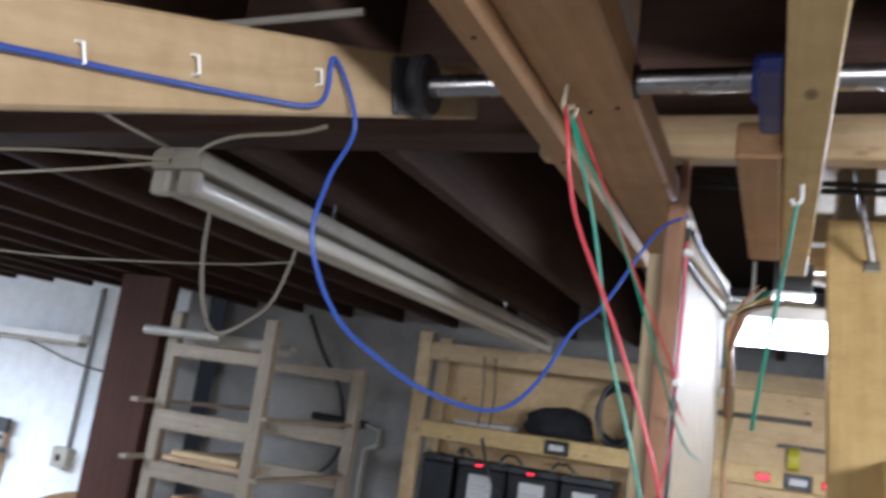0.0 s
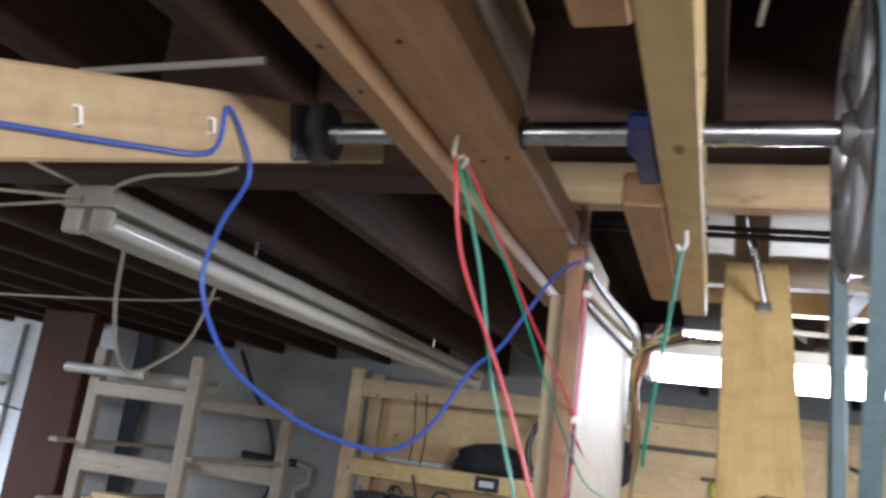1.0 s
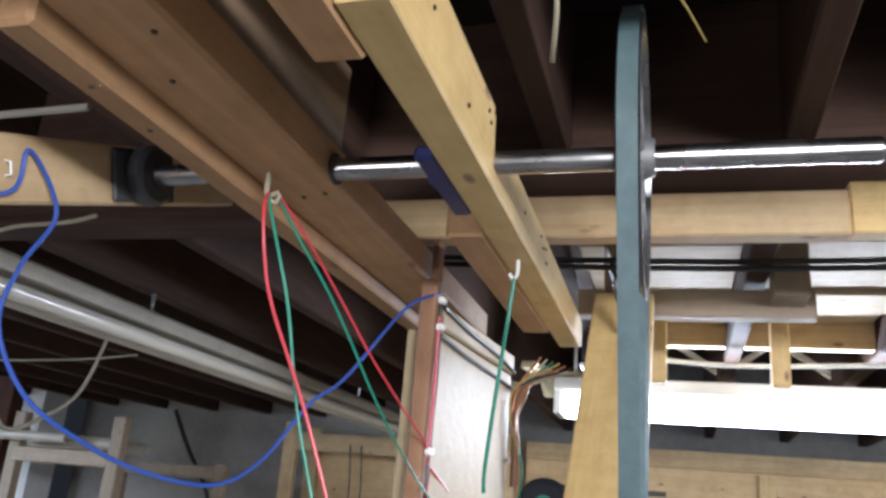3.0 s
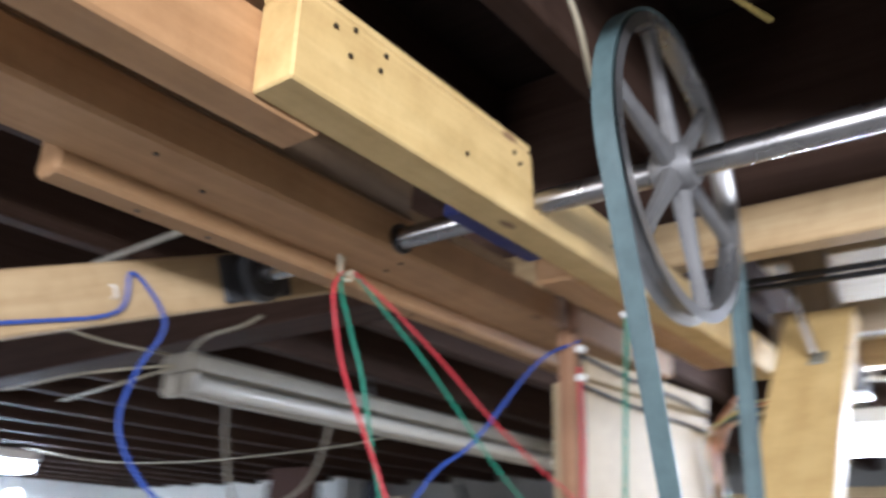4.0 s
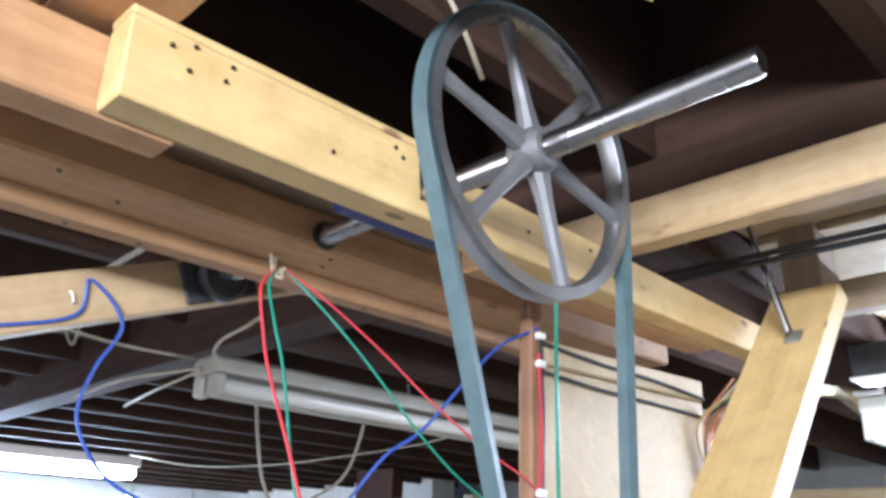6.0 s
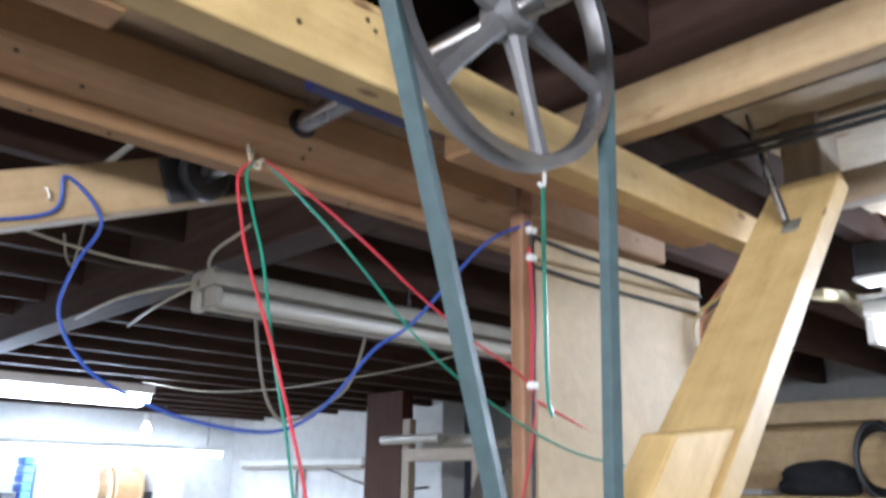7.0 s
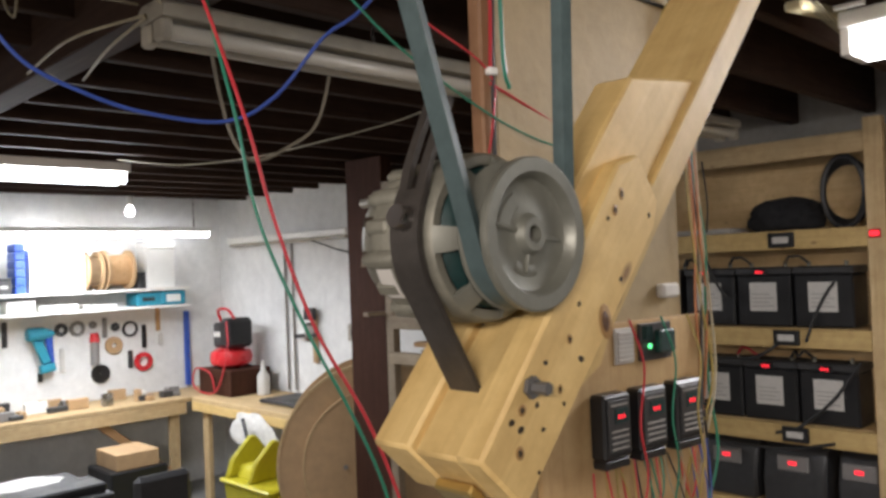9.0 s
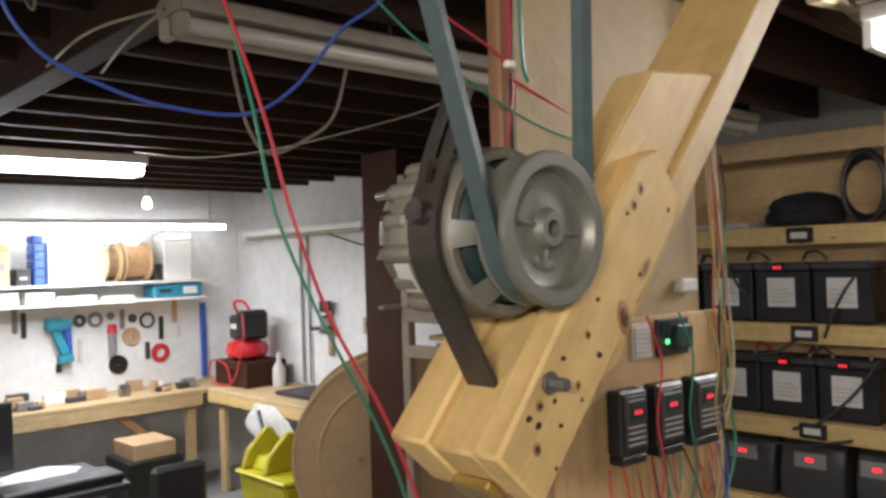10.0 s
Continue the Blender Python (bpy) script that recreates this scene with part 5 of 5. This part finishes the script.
random.seed(31)
for z, xs in ((1.418, (-1.86, -1.62, -1.355, -1.09)), (0.993, (-1.60, -1.345, -1.085))):
    for a, b in zip(xs, xs[1:]):
        h = z + 0.285
        cable("wire", [(a + 0.08, 4.575, h), (a + 0.11, 4.55, h + 0.03), ((a + b) / 2, 4.53, h + random.uniform(0.0, 0.04)), (b - 0.11, 4.55, h + 0.03), (b - 0.08, 4.575, h)], 0.006, random.choice((black_wire, black_wire, red_wire)), "short cable linking two batteries", "battery cables")
for a, b, z0, z1, sag in ((-1.72, -1.25, 1.36, 1.36, 0.08), (-1.78, -1.05, 0.94, 0.93, 0.05), (-1.30, -0.93, 0.95, 1.28, 0.06), (-1.62, -1.50, 1.80, 1.55, 0.03), (-1.15, -1.02, 1.36, 1.62, -0.02)):
    cable("wire", [(a, 4.462, z0), (a + (b - a) * 0.3, 4.455, z0 + (z1 - z0) * 0.3 - sag), (a + (b - a) * 0.7, 4.455, z0 + (z1 - z0) * 0.7 - sag), (b, 4.462, z1)], 0.007, black_wire, "black cable draped along the shelf front", "battery cables")
for x in (-1.66, -1.60):
    cable("wire", [(x, 4.46, 2.2), (x + 0.02, 4.458, 2.0), (x + 0.01, 4.46, 1.86)], 0.004, black_wire, "thin dark wire hanging down the rack", "battery cables")

# ---- ceiling and bracing beyond the rear beam ----
# Subfloor near the tube lamp: its lamplight is put into this pale colour.
lamplit_x = wood("lamplit_board_x", "X", (0.44, 0.34, 0.21), (0.56, 0.45, 0.29), (0.66, 0.54, 0.37), 0.7, 0.2)
for i in range(-1, 5):
    x = 0.07 + JOIST * i
    for k, (y0, y1) in enumerate(((1.802, 2.03), (2.034, 2.20), (2.204, 2.39), (2.394, 2.56), (2.564, 2.699))):
        drop = 0.006 * ((i * 3 + k * 2) % 4)
        solid("ceiling_board", box(x + 0.022, x + JOIST - 0.022, y0, y1, 2.446 - drop, 2.461 - drop, 0.003), lamplit_x, "subfloor board between the joists, lamplight put into its pale colour", kind="structure")
    solid("joist_blocking", box(x + 0.0205, x + JOIST - 0.0205, 2.70, 2.74, 2.38, 2.4545, 0.002), pine_x, "pale pine block between joists", "blocking", "joist blocking", "structure")
    for s in (-1, 1):
        m = Matrix.Translation((x + JOIST / 2, 3.35, 2.54)) @ Matrix.Rotation(radians(35 * s), 4, "Y")
        solid("bridging", box(-0.20, 0.20, -0.012 + 0.013 * s, 0.012 + 0.013 * s, -0.010, 0.010, 0.001, m=m), grey_x, "thin cross bridging strip between joists", "bridging", "joist bridging", "structure")
gb = thing("hanging_rail", (0.0, 2.0, 2.3), "grey painted board hung beneath the joists", "rail")
part("board", box(-0.26, 0.175, 2.10, 2.138, 2.309, 2.362, 0.003), grey_x, gb)
# These two blocks stand in for joist ends seen above the rail.
for x in (-0.17, 0.125):
    part("hanger", box(x - 0.03, x + 0.03, 2.02, 2.0995, 2.330, 2.50, 0.002), grey_z, gb)
for k, z in enumerate((2.345, 2.333)):
    solid("black_cable", wire([(-0.6, 1.86, z + 0.01), (0.0, 1.87, z), (0.6, 1.86, z + 0.004), (1.3, 1.88, z)], 0.005), black_wire, "black cable strung along under the joists", "cable", "strung cables")
solid("white_cable", wire([(-0.3, 2.7, 2.36), (0.05, 2.72, 2.335), (0.5, 2.70, 2.345), (1.2, 2.7, 2.35)], 0.006), white, "white cable strung under the joists", "cable", "strung cables")
for x in (0.135, -0.135):
    solid("hanging_stud", box(x, x + 0.04, 2.50, 2.535, 2.25, 2.42, 0.003), fresh_z, "short pale stud hanging from the joist", "stud", "hanging studs")
ins = thing("batt_offcut", (-0.33, 2.3, 2.2), "torn piece of pale foam and paper under the joists", "insulation")
part("sheet", box(-0.022, 0.022, -0.17, 0.18, -0.012, 0.012, 0.006, m=Matrix.Translation((-0.476, 2.97, 2.352)) @ Matrix.Rotation(radians(6), 4, "X")), yellow_foam, ins)
part("torn_end", box(-0.03, 0.012, -0.05, 0.07, -0.014, 0.010, 0.008, m=Matrix.Translation((-0.462, 3.13, 2.335)) @ Matrix.Rotation(radians(-22), 4, "X")), yellow_foam, ins)
jb = thing("junction_box", (-0.15, 2.6, 2.3), "open metal junction box under the joists", "junction box")
part("box", box(-0.30, -0.215, 2.56, 2.64, 2.30, 2.369, 0.003), charcoal, jb)
part("lip", box(-0.305, -0.21, 2.555, 2.645, 2.292, 2.2995, 0.002), white, jb)
solid("socket_plate", box(0.64, 0.84, 4.605, 4.6195, 1.90, 2.06, 0.004), white, "white wall socket plate on the plywood", "socket")
solid("black_plug", box(0.02, 0.10, 4.56, 4.6195, 1.91, 2.01, 0.01), black, "black mains adapter plugged in at the plywood", "adapter")
solid("black_cable", wire([(0.3, 4.60, 2.11), (0.42, 4.60, 2.06), (0.44, 4.60, 1.95), (0.40, 4.60, 1.88)], 0.009), black_wire, "black cord on the plywood wall", "cable", "cords on the plywood")
solid("conduit", rod((-0.955, 1.219, 2.319), (-0.70, 1.213, 2.322), 0.0045, 10), fixture_white, "thin pale conduit crossing beneath the joists", "conduit", "ceiling conduits")
solid("wire", wire([(-0.19, 1.20, 2.50), (-0.185, 1.25, 2.44), (-0.195, 1.30, 2.39)], 0.003), cream_wire, "pale cable end hanging between the joists", "wire", "ceiling cables")
for x, y in ((-1.9, 1.5), (-0.52, 0.86)):
    solid("wire_loop", wire([(x, y, 2.50), (x + 0.01, y + 0.01, 2.44), (x + 0.035, y + 0.02, 2.41), (x + 0.06, y + 0.02, 2.44), (x + 0.055, y + 0.03, 2.52)], 0.004), cream_wire, "pale cable end drooping between the joists", "wire", "ceiling cables")
bag = thing("round_bag", (-0.68, 4.5, 1.85), "black round zipped pouch propped on the rail", "bag")
part("shell", lathe([(0, 1e-4), (0, 0.10), (0.02, 0.125), (0.06, 0.125), (0.08, 0.10), (0.08, 1e-4)], Matrix.Translation((-0.68, 4.577, 1.987)) @ Matrix.Rotation(radians(-90), 4, "Z"), 32), black_soft, bag)
part("patch", lathe([(0, 0.03), (0, 0.045), (0.003, 0.045), (0.003, 0.03), (0, 0.03)], Matrix.Translation((-0.68, 4.4965, 1.987)) @ Matrix.Rotation(radians(-90), 4, "Z"), 24), green_wire, bag)
for k in range(3):
    solid("print_bar", box(0.66 + 0.05 * k, 0.70 + 0.05 * k, 4.6025, 4.6048, 2.0, 2.045, 0), (grey_card, blue_mat, grey_card)[k], "printed bar on the white plate", "print")
for k in range(4):
    cable("wire", [(-0.47 + 0.01 * k, 2.85, 2.345), (-0.455 + 0.012 * k, 2.98, 2.31 - 0.008 * k), (-0.43 + 0.012 * k, 3.06, 2.27 - 0.012 * k), (-0.40, 3.10, 2.26)], 0.002, cream_wire, "loose pale lead at the lamp end", "lamp leads")
cable("wire", [(-0.10, 1.22, 2.47), (-0.06, 1.30, 2.452), (-0.035, 1.38, 2.452)], 0.0014, yellow_wire, "thin yellowed wire beneath the joists", "ceiling cables")
